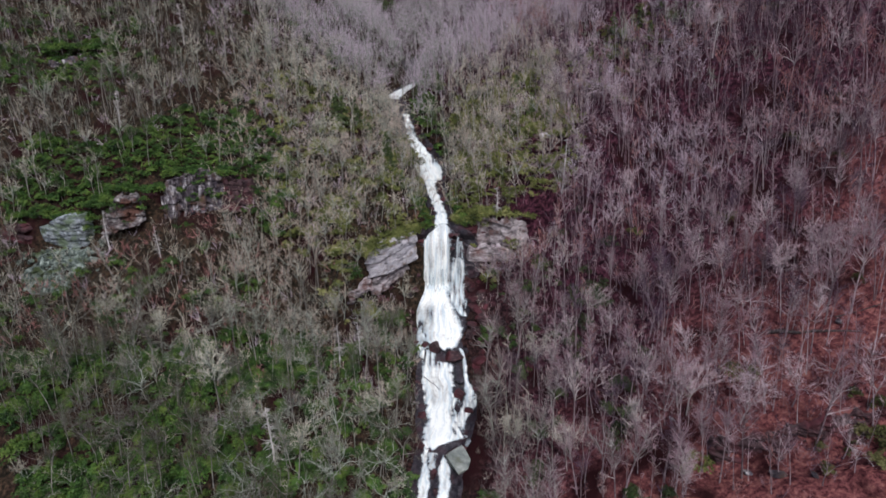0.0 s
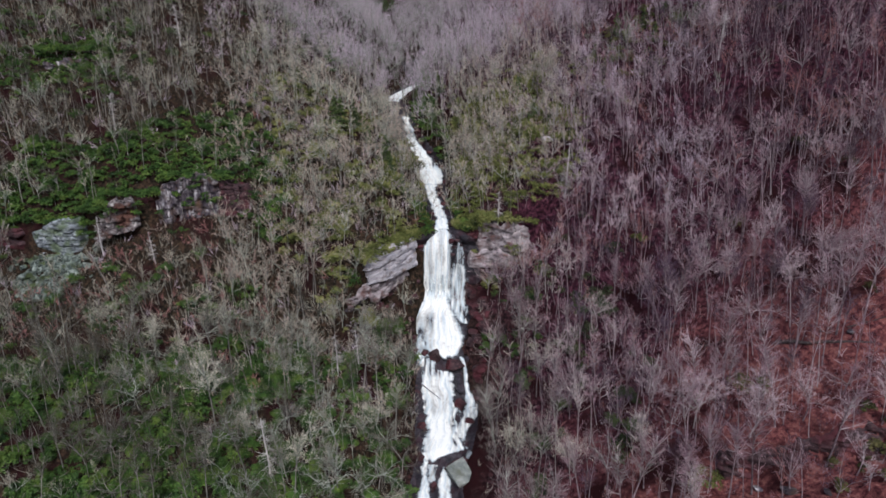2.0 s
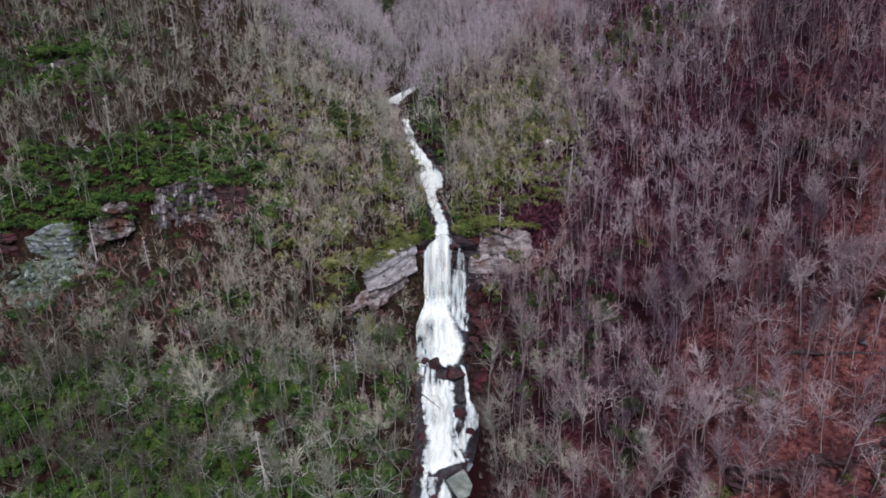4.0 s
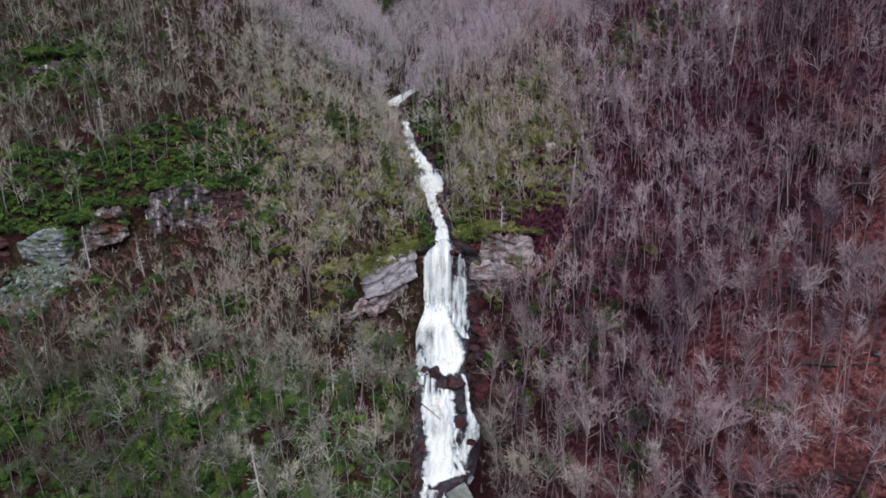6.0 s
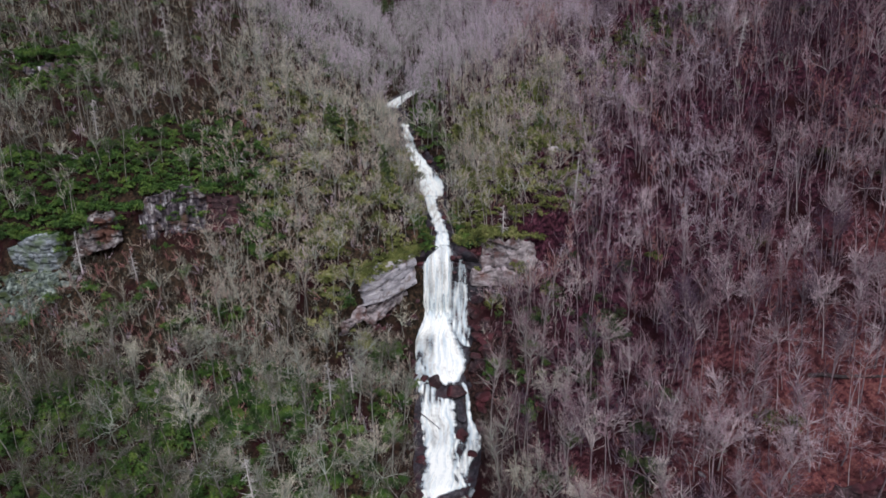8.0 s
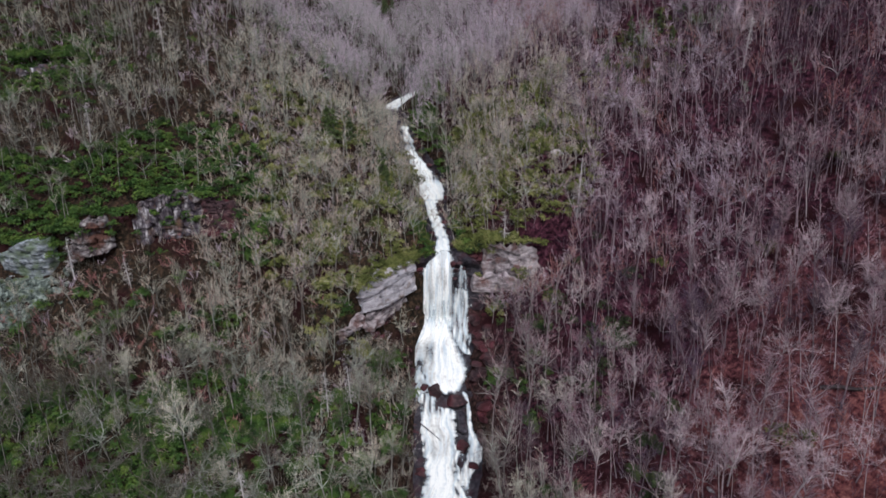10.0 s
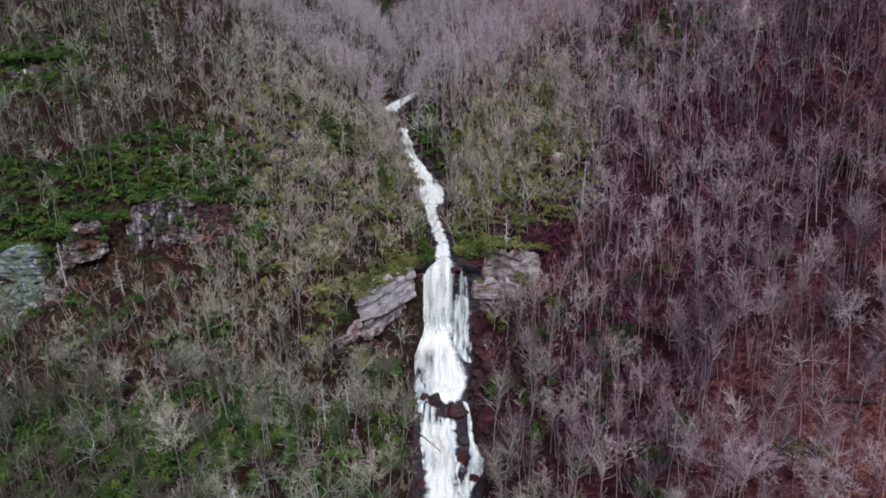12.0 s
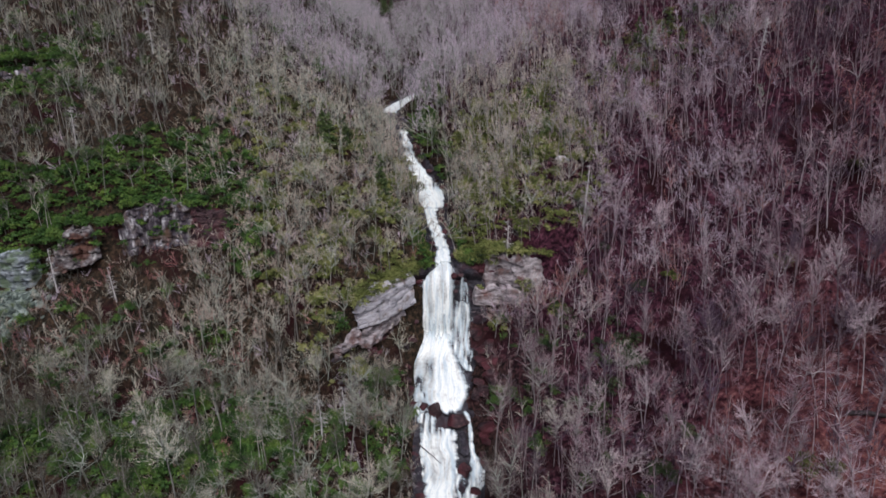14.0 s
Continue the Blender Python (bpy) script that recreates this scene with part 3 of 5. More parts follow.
# ---- the stream: bed and water follow one line down the gorge ----
def along(step):
    """Points every step metres down the stream: x, y, z, half width, and the normal in the plane of the flow."""
    seg = np.r_[0, np.cumsum(np.linalg.norm(np.diff(ST[:, :3], axis=0), axis=1))]
    s = np.arange(0, seg[-1], step)
    line = np.stack([np.interp(s, seg, ST[:, k]) for k in range(4)], 1)
    k = np.ones(7) / 7
    for c in range(4):
        line[3:-3, c] = np.convolve(line[:, c], k, "valid")
    ty, tz = np.gradient(line[:, 1]), np.gradient(line[:, 2])
    n = np.hypot(ty, tz)
    return s, line, tz / n, -ty / n


def lattice(rows, cols):
    i = np.arange(rows * cols).reshape(rows, cols)
    return np.stack([i[:-1, :-1], i[:-1, 1:], i[1:, 1:], i[1:, :-1]], -1).reshape(-1, 4)


S, LINE, NRM_Y, NRM_Z = along(0.40)
keep = LINE[:, 1] > -128
S, LINE, NRM_Y, NRM_Z = S[keep], LINE[keep], NRM_Y[keep], NRM_Z[keep]
CURTAIN = ramp01((16.6 - LINE[:, 2]) / 1.5) * ramp01((LINE[:, 2] + 1.5) / 3.0) * (np.abs(LINE[:, 1] + 27) < 4)

U = np.linspace(-1, 1, 65)
reach = LINE[:, 3:4] + 3.2 + 1.2 * np.sin(S * 0.21)[:, None]
ledges = 4.5 * ramp01((-25 - LINE[:, 1:2]) / 4) * ramp01((LINE[:, 1:2] + 66) / 10)
bx = LINE[:, 0:1] + U[None] * (reach + ledges * np.where(U > 0, 1.0, 0.35)[None])
SS = S[:, None]
ledge = np.floor(SS / 2.3 + 1.2 * wavy(bx, SS, 8.0, 14)) - (SS / 2.3 + 1.2 * wavy(bx, SS, 8.0, 14)) + 0.5
lift = wavy(bx, SS * 0.8, 9.0, 11) * 0.6 + wavy(bx, SS, 4.0, 12) * 0.45 + wavy(bx, SS, 1.7, 13) * 0.25 + 0.5 * ledge
edge = ramp01((np.abs(bx - LINE[:, 0:1]) - LINE[:, 3:4] * 0.9) / 2.5)
off = -0.85 + 0.6 * lift - 2.0 * CURTAIN[:, None] + edge * (1.3 - 0.8 * CURTAIN[:, None])
off = off - 2.5 * (np.abs(U)[None] > 0.97)
bed_v = np.stack([bx, LINE[:, 1:2] + NRM_Y[:, None] * off, LINE[:, 2:3] + NRM_Z[:, None] * off], -1).reshape(-1, 3)
bed = tagged(new("stream_bed", mesh_of("stream_bed", bed_v, lattice(len(S), len(U)), M_BED)),
             "dark wet rock ledges of the stream bed", "stream bed", kind="structure")

waterfall = tagged(new("waterfall"), "white foaming waterfall dropping in tiers over dark rock", "waterfall", kind="structure")


def hump(v, at, wide):
    return np.exp(-((v - at) / wide) ** 2)


def water_sheet(name, y_from, y_to, cols, depth_of, label, lift=0.0, ragged_edge=0.5, widen=1.06, mound=0.0, swirl=1.0):
    """A stretch of falling water: a rippled sheet that carries its own thickness from place to place."""
    rows = np.where((LINE[:, 1] <= y_from) & (LINE[:, 1] >= y_to))[0]
    u = np.linspace(-1, 1, cols)
    s = S[rows][:, None]
    w = LINE[rows, 3:4] * widen
    x = LINE[rows, 0:1] + u[None] * w
    o = 0.30 + lift + mound * hump(LINE[rows, 1:2], -31.5, 2.4) * (1 - u[None] ** 2) + 0.07 * wavy(x, s * 0.10, 1.3, 23) + 0.06 * wavy(x, s * 0.6, 1.1, 24) - 0.4 * np.abs(u[None]) ** 4
    v = np.stack([x, LINE[rows, 1:2] + NRM_Y[rows][:, None] * o, LINE[rows, 2:3] + NRM_Z[rows][:, None] * o], -1)
    y = LINE[rows, 1:2] + 0 * x
    slim = np.clip(w / 4, 0.25, 1)
    rim = (1 - np.abs(u[None])) * w / (0.9 * slim) + slim * (ragged_edge * wavy(x * 0 + np.sign(u[None]) * 9, s, 6.0, 31) + 0.5 * min(ragged_edge, 0.7) * wavy(x * 0 + np.sign(u[None]) * 5, s, 1.6, 30))
    tongue = 1.1 * wavy(x, s * 0, 4.0, 29) + 0.5 * wavy(x, s * 0, 1.5, 28)
    ends = ramp01((s - s[0] - tongue) / 1.2 + 0.4) * ramp01((s[-1] - s - 1.0 - tongue) / 1.6 + 0.4)
    thickness = np.clip(depth_of(x, s, y), 0, 1.2) * np.clip(rim, 0, 1) * ends
    me = mesh_of(name, v.reshape(-1, 3), lattice(len(rows), cols), M_WATER, True)
    me.attributes.new("thickness", "FLOAT", "POINT").data.foreach_set("value", thickness.astype(np.float32).ravel())
    drift = swirl * (1.3 * wavy(x * 0.5, s * 0.7, 9.0, 50) + 0.5 * wavy(x, s, 3.4, 51))
    fan = 1 + 0.6 * mound * ramp01((-29 - y) / 14)
    flow = np.stack([(x - LINE[rows, 0:1]) / fan + drift, s + 0.8 * drift, 0 * x], -1).astype(np.float32)
    me.attributes.new("flow", "FLOAT_VECTOR", "POINT").data.foreach_set("vector", flow.ravel())
    return part(name, me, waterfall, label)


def within(x, s, y, table, soft=0.55, ragged=0.5):
    """How far a place lies inside a stream whose banks are given as y, left, right, from the top down."""
    tab = np.array(table, float)[::-1]
    left, right = np.interp(y, tab[:, 0], tab[:, 1]), np.interp(y, tab[:, 0], tab[:, 2])
    left = left + ragged * (0.6 * wavy(s, 0 * s + 2.0, 5.0, 41) + 0.4 * wavy(s, 0 * s, 1.5, 42))
    right = right + ragged * (0.6 * wavy(s, 0 * s + 7.0, 5.0, 43) + 0.4 * wavy(s, 0 * s, 1.4, 44))
    return ramp01((x - left) / (3 * soft) + 0.5) * ramp01((right - x) / (3 * soft) + 0.5) * (y <= tab[-1, 0]) * (y >= tab[0, 0])


UPPER = [(150, -24, -17), (97, -14.0, -6.0), (90, -18.0, -8.5), (84, -22.0, -11.5), (78, -25.0, -15.5), (72, -27.5, -17.5), (58, -22, -16), (45, -16.4, -13.2), (41.5, -15.4, -13.0), (40, -15.0, -11.4), (33.5, -14.6, -10.7), (30.5, -13.5, -10.0), (26.3, -12.4, -7.7), (22, -10.9, -4.8),
         (18.5, -11.0, -2.0), (16.3, -11.6, -0.8), (12.4, -10.0, 0.4), (8.5, -7.3, -0.2), (5.6, -6.6, -1.0), (4.6, -6.4, -2.3), (0.9, -6.1, -2.4), (-6, -4.6, -1.1), (-10.5, -3.6, 0.0),
         (-16.5, -2.0, 1.6), (-20, -2.4, 2.0), (-23.5, -2.8, 3.2)]


def upper_depth(x, s, y):
    hidden = ramp01((y - 45) / 2) * ramp01((72 - y) / 3) + ramp01((y - 96) / 3)
    veil = 0.68 * hump(y, 18.6, 1.7) * np.maximum(ramp01((-8.6 - x) / 0.8), ramp01((x + 4.2) / 0.8)) * ramp01(wavy(x, s * 0.05, 1.6, 32) + 0.8)
    steps = 0.35 * (hump(y, 41.2, 0.5) + hump(y, 6.6, 0.5) + hump(y, -15.5, 0.5)) * ramp01(wavy(x, s * 0.2, 2.0, 46) + 0.5)
    return within(x, s, y, UPPER, 0.5, 0.75) * (1.00 - hidden - veil - steps - 0.40 * hump(y, 36, 3.8) - 0.4 * hump(y, -22.6, 0.8) * ramp01(wavy(x, s * 0.2, 1.6, 47) + 0.2))


def curtain_depth(x, s, y):
    z = np.interp(y, BACK[:, 1], BACK[:, 2])
    # the lip arches down towards both ends; on the right thin threads slip between dark rocks
    lip = 19.2 - 3.6 * (np.abs(x - 0.2) / 5.6) ** 1.8 + 0.5 * wavy(x, 0 * s, 1.6, 27)
    right = ramp01((x - 1.4) / 2.4)
    threads = 0.24 * hump(x, 5.0, 0.35) + 0.22 * hump(x, 6.5, 0.3) + 0.08 * hump(x, 3.6, 0.4)
    body = 0.89 + 0.12 * wavy(x, s * 0.03, 1.9, 33) + 0.25 * ramp01((2.5 - z) / 4.0)
    veil = (0.40 + threads + 0.12 * ramp01((9 - z) / 6)) * ramp01((x - 4.4) / 0.5 + ramp01((15.5 - z) / 1.5))
    return (body * (1 - right) + veil * right) * ramp01((lip - z) / 0.8)


APRON = [(-27.5, -6.2, 1.8), (-30.6, -6.2, 2.0), (-33.3, -7.4, 2.8), (-37.8, -8.7, 4.5), (-41.5, -8.8, 6.2), (-44.4, -8.5, 6.4), (-46.0, -6.8, 5.8), (-47.2, -4.5, 5.2), (-48.2, -1.2, 4.6), (-49.0, -0.2, 3.6), (-49.8, 1.6, 2.2)]
SIDE = [(-26.5, 3.2, 7.6), (-31, 2.0, 7.6), (-34, 3.0, 8.0), (-37.2, 5.2, 8.2), (-38.4, 6.6, 8.0)]


ARM = [(-43.0, -8.6, -5.6), (-46.0, -8.0, -4.8), (-48.0, -7.4, -4.2), (-50.2, -6.8, -3.4)]


def apron_depth(x, s, y):
    main = within(x, s, y, APRON, 0.9, 0.7) * ramp01((-26.6 - y + 0.8 * wavy(x, 0 * s, 2.2, 48)) / 3.4)
    thin = 0.34 * ramp01((-x - 1.6) / 3) * ramp01((-33 - y) / 4) + 0.30 * ramp01((-x - 4.2) / 2) * ramp01((-41 - y) / 3)
    window = 0.42 * hump(x, -3.2, 0.9) * hump(y, -38.0, 3.0) + 0.30 * hump(x, 0.2, 0.7) * hump(y, -36.5, 2.0) + 0.22 * hump(x, 4.2, 0.7) * hump(y, -43.5, 1.5)
    holes = 0.8 * (hump(x, -6.6, 0.7) * hump(y, -41.0, 1.0) + hump(x, -5.3, 0.5) * hump(y, -45.2, 0.6) + hump(x, -7.7, 0.4) * hump(y, -44.2, 0.8))
    right = within(x, s, y, SIDE, 0.7, 0.6) * (0.72 + 0.30 * wavy(x - 0.12 * y, s * 0.08, 1.2, 35))
    arm = within(x, s, y, ARM, 0.6, 0.5) * (0.72 + 0.2 * wavy(x, s * 0.3, 1.4, 25))
    return np.maximum.reduce([main * (1.05 - thin - window) - holes, right, arm])


CASCADE = [(-48.6, -7.2, -5.4), (-50, -6.9, -2.0), (-51.6, -6.3, -2.4), (-52.2, -5.9, 3.0), (-55.6, -5.9, 3.6), (-59, -6.5, 4.0), (-62, -6.2, 4.2), (-65.8, -4.6, 4.4), (-69.3, -3.8, 4.8), (-72.7, -4.8, 6.0),
           (-75.3, -5.4, 5.6), (-76.4, -5.4, 2.0), (-77.6, -5.2, -2.0), (-78.6, -5.0, -4.0)]
BRANCH = [(-48.8, 5.2, 6.3), (-52.3, 6.1, 7.3), (-57.3, 6.6, 7.8), (-59.2, 6.5, 9.0), (-62, 6.5, 10.0), (-65.8, 5.4, 9.4), (-68, 4.4, 7.9), (-70, 3.8, 6.6), (-72, 3.0, 6.0)]


def cascade_depth(x, s, y):
    main = within(x, s, y, CASCADE, 0.8, 1.5)
    head = 0.45 * ramp01((y + 54) / 2) * ramp01(wavy(x, s * 0.12, 1.6, 38) + 0.55)
    holes = 0.30 * ramp01((-58 - y) / 4) * ramp01((y + 72) / 4) * np.maximum(hump(x, -5.3, 1.2), hump(x, 3.6, 1.6)) * ramp01(wavy(x, s * 0.4, 2.0, 37) + 0.5)
    core = 0.14 * hump(x, 0.0, 3.0) * ramp01((-62 - y) / 6)
    web = 0.35 * ramp01((x - 2.0) / 1.5) * ramp01((-67 - y) / 3) * ramp01(wavy(x + 0.5 * y, s * 0.3, 1.8, 36) + 0.4)
    side = within(x, s, y, BRANCH, 0.4, 0.5) * (0.98 + 0.2 * wavy(x, s * 0.25, 1.5, 45) - 0.12 * ramp01((-58 - y) / 3))
    return np.maximum(main * (0.92 + 1.5 * core - head - 1.5 * holes - 1.4 * web + 0.16 * wavy(x, s * 0.35, 3.0, 34)), side)


OUT_WEST = [(-76.6, -5.4, -3.8), (-82.4, -5.0, -3.4), (-85.3, -5.6, -2.8), (-92, -6.4, -3.2), (-127, -9, -5)]
OUT_EAST = [(-79.0, 0.9, 2.0), (-81, -0.4, 1.9), (-84, -1.2, 2.3), (-87, -0.6, 2.4), (-92, -1.6, 1.6), (-127, -5, -2)]
OUT_MID = [(-78.4, -3.8, -0.8), (-81.2, -3.4, -1.2), (-82.6, -3.8, -1.4), (-83.4, -2.8, -2.0)]


def outflow_depth(x, s, y):
    return np.maximum.reduce([within(x, s, y, OUT_WEST, 0.4, 0.7), within(x, s, y, OUT_EAST, 0.4, 0.6), 0.8 * within(x, s, y, OUT_MID, 0.4, 0.3)]) * (0.95 - 0.3 * ramp01(wavy(x, s * 0.3, 2.4, 40) - 0.1))


water_sheet("upper_cascade", 104, -23.0, 56, upper_depth, "narrow white upper cascade", 0.0, 0.1, 1.75)
water_sheet("curtain", -21.0, -31.5, 120, curtain_depth, "white curtain of falling water", 0.05, 0.12, swirl=0.0)
water_sheet("apron", -26.9, -50.2, 120, apron_depth, "white foaming apron", 0.22, 0.1, 1.34, 0.9, 0.35)
water_sheet("lower_cascade", -48.4, -78.8, 130, cascade_depth, "white lower cascade split by rocks", 0.0, 0.1, 1.42, swirl=0.6)
water_sheet("outflow", -76.4, -127, 60, outflow_depth, "white water among boulders", 0.0, 0.1, 1.3)


# ---- woods ----
rng = np.random.RandomState(5)


def in_water(x, y, margin):
    w = np.interp(y, BACK[:, 1], BACK[:, 3])
    return np.abs(x - stream_x(y)) < w + margin


def on_wall(x, y):
    """On or just before a cliff's face, where no tree stands."""
    face = y - cliff_line(x)
    west = (x < -4) & (x > -27) & (face > -9) & (face < 1.5)
    crag = (x < -64) & (x > -132) & (face > np.where((x > -109) & (x < -69), -19, -7)) & (face < 1.5)
    talus = (x < -106) & (x > -134) & (face > -17) & (face < 2)
    east = (x > 5) & (x < 33) & (np.abs(y + 23.0) < 4.0)
    pool = (x > 4) & (x < 14) & (y > -62) & (y < -20)
    banks = (x > 3) & (x < 12.5) & (y > -100) & (y < -70)
    ledge = (x > -153) & (x < -127) & (y > 20) & (y < 33)
    return west | crag | talus | east | pool | banks | ledge


def scatter(step, y0, y1, jitter=0.48, wall=on_wall):
    """Places on the hillsides, one for each cell of a jittered grid."""
    xs, ys = np.meshgrid(np.arange(-260, 240, step), np.arange(y0, y1, step))
    x = (xs + rng.uniform(-jitter, jitter, xs.shape) * step).ravel()
    y = (ys + rng.uniform(-jitter, jitter, ys.shape) * step).ravel()
    # keep to the wedge of land before the hilltops
    ok = (y > -107 - 0.16 * np.clip(x - 10, 0, 100)) & (np.abs(x) < 0.80 * (y + 203) + 12) & ~in_water(x, y, 2.0) & ~wall(x, y) & (land(x, y) < 104)
    return x[ok], y[ok]


def on_face(x, y):
    """On the bare face itself."""
    face = y - cliff_line(x)
    west = (x < -4) & (x > -29) & (face > np.where(x > -17, -11.0, -6.0)) & (face < 1.0)
    crag = (x < -64) & (x > -134) & (face > -3.5) & (face < 0.6)
    talus = (x < -112) & (x > -130) & (face > -13) & (face < 0.6)
    east = (x > 5) & (x < 32) & (y > -25.5) & (y < -19.5)
    pool = (x > 4) & (x < 10.5) & (y > -50) & (y < -20)
    return west | crag | talus | east | pool


def laurel_belt(x, y):
    """The dense evergreen belt along the brink of the western crags."""
    face = y - cliff_line(x)
    return ramp01((-44 - x) / 14) * ramp01((face + 0.5) / 2) * ramp01((32 - face) / 14) * ramp01((x + 150) / 12)


def planted(soups, kind, x, y, size, turn, lean=0.0):
    """Adds one plant of a kind to the joined woods."""
    base = (x, y, float(land(x, y)))
    for name, soup in soups.items():
        for src in (kind.get(name) if isinstance(kind.get(name), list) else [kind[name]] if name in kind else []):
            v, f = src.arrays()
            soup.add(turned(v, *base, size, turn, lean), f)


FINE = [spreading_tree(100 + k, h, 0.9) for k, h in enumerate((13, 15, 17, 12))] + [pole_tree(200 + k, h, 0.9) for k, h in enumerate((18, 20, 16, 21))] + [spreading_tree(130 + k, h, 1.0, gnarled=True) for k, h in enumerate((12, 14, 13, 15))]
ROUGH = [spreading_tree(300 + k, h, 0.62, True) for k, h in enumerate((12, 15, 16, 13))] + [pole_tree(400 + k, h, 0.58, True) for k, h in enumerate((18, 20, 16, 19))]
FAR = [spreading_tree(320 + k, h, 0.40, True) for k, h in enumerate((14, 16))] + [pole_tree(420 + k, h, 0.42, True) for k, h in enumerate((18, 20))]


def lean_at(x, y):
    """Trees lean a little downslope, towards the light over the stream."""
    return rng.normal() * 0.04 + (0.02 if x < stream_x(y) else -0.06 - 0.08 * min(max((x - 25) / 45, 0.0), 1.0))


POLES = [thin_pole(450 + k, h) for k, h in enumerate((13, 15, 17, 14))]
BUSHY = [sapling(520 + k, 5.5, 1.1, 1.9) for k in range(4)]
SMALL = [sapling(500 + k, 5.5, 0.8) for k in range(4)]

x, y = scatter(5.3, -140, 300)
pick = rng.rand(len(x))
spread_chance = np.where(x < stream_x(y), 0.70, 0.40)
xh, yh = scatter(5.4, 4, 300)
more = (np.abs(xh - stream_x(yh)) < np.where(yh < 45, 60, 110)) & (rng.rand(len(xh)) < 0.8)
x, y = np.r_[x, xh[more]], np.r_[y, yh[more]]
pick, spread_chance = np.r_[pick, rng.rand(more.sum())], np.r_[spread_chance, np.full(more.sum(), 0.5)]
# close-grown woods high on the eastern slope
xe, ye = scatter(4.8, -62, 70)
more = (xe > 38) & (rng.rand(len(xe)) < 0.85 * ramp01((ye + 62) / 25))
x, y = np.r_[x, xe[more]], np.r_[y, ye[more]]
pick, spread_chance = np.r_[pick, rng.rand(more.sum())], np.r_[spread_chance, np.full(more.sum(), 0.6)]
thinned = rng.rand(len(x)) < np.where(wavy(x, y, 26, 51) > 0.35, 0.55, 0.92) * np.where((x > 40) & (y < -45), 0.82, 1.0) * (1 - 0.72 * laurel_belt(x, y) * ramp01((x + 124) / 18))
x, y, pick, spread_chance = x[thinned], y[thinned], pick[thinned], spread_chance[thinned]
# pale-limbed trees that stand out from the rest
PALE_TREES = [(55, -92, 16), (64, -98, 17), (49, -82.5, 12), (42, -56.5, 12), (73.5, -62, 14), (17, -84, 13), (83, -69, 13), (91.5, -68.5, 14), (-80, -55.5, 13), (-65, -49.5, 12),
              (-48, -80.5, 13), (-17, -75, 13), (87, 5, 15), (26, -62, 12), (58, -28, 13), (-96, -48, 12), (30, -92, 11), (112, 2, 14)]
DEAD_TREES = [(-41, -87, 20), (-28, -63, 14), (-22.5, -61, 13), (-112, 5, 14), (-104, -30, 13), (38.5, -19, 17), (86, -4, 14), (17.5, -20, 13), (-88, -31, 11), (49, -80, 11), (-98, 36, 15)]
HEMLOCKS = [(31.5, 9, 10), (57, 19, 8), (63, 31, 9), (71, 28, 8), (74, 22, 7), (54, 26, 8), (79, 31, 9), (-5, 42, 7), (-3, 35, 7), (0, 29, 6), (-8, 49, 7), (-1, 52, 8), (2, 24, 5), (-9, 70, 9), (-6, 66, 8), (-11.5, 63, 7), (-2, 61, 7), (-34, 3, 12), (-30, 7, 11), (-37, 6, 10), (-25, 3, 7), (-19, -4, 10), (-13, -14, 7), (-17, -9, 9), (36, 4, 7), (-46, -70, 7), (-132, 30, 8), (-140, 26, 7), (-124, 32, 8), (22, -66, 5), (60, 22, 7), (66, 27, 6), (27, 24, 10), (-56, 330, 16), (-48, 338, 15), (-62, 345, 17), (-42, 326, 14), (-52, 352, 16)]
clear = np.ones(len(x), bool)
for hx, hy, _ in PALE_TREES + DEAD_TREES + HEMLOCKS:
    clear &= np.hypot(x - hx, y - hy) > 3.6
x, y, pick, spread_chance = x[clear], y[clear], pick[clear], spread_chance[clear]
order = np.argsort(y)
near_ids = [i for i in order if abs(x[i]) < 0.80 * (y[i] + 200) and y[i] > -118][:280]
near_set = set(near_ids)

TREE_LABEL = ["bare grey hardwood tree with crooked spreading limbs", "tall bare forest tree with straight slender trunk"]
masters = {}
for i in near_ids:
    kind = 0 if pick[i] < spread_chance[i] else 1
    t = kind * 4 + rng.randint(4)
    if kind == 0 and x[i] < -10 and rng.rand() < 0.75:
        t += 8
    m = pose(x[i], y[i], float(land(x[i], y[i])), rng.normal() * 2.5, math.degrees(lean_at(x[i], y[i])), 0) @ pose(0, 0, 0, 0, 0, rng.uniform(0, 360))
    size = rng.uniform(0.78, 1.22)
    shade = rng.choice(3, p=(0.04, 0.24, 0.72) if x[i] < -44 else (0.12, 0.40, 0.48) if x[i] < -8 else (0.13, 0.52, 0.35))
    # darkest trees, bark-limbed, paint the vignetting of the low western corner
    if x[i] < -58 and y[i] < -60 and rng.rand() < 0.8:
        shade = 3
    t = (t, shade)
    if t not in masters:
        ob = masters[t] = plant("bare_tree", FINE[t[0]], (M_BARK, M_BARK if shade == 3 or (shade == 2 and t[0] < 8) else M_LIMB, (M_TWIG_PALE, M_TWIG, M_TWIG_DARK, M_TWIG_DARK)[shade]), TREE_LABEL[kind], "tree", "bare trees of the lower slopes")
        ob.matrix_basis = m
    else:
        ob = copy_thing(masters[t], m)
    ob.scale = (size, size, size)

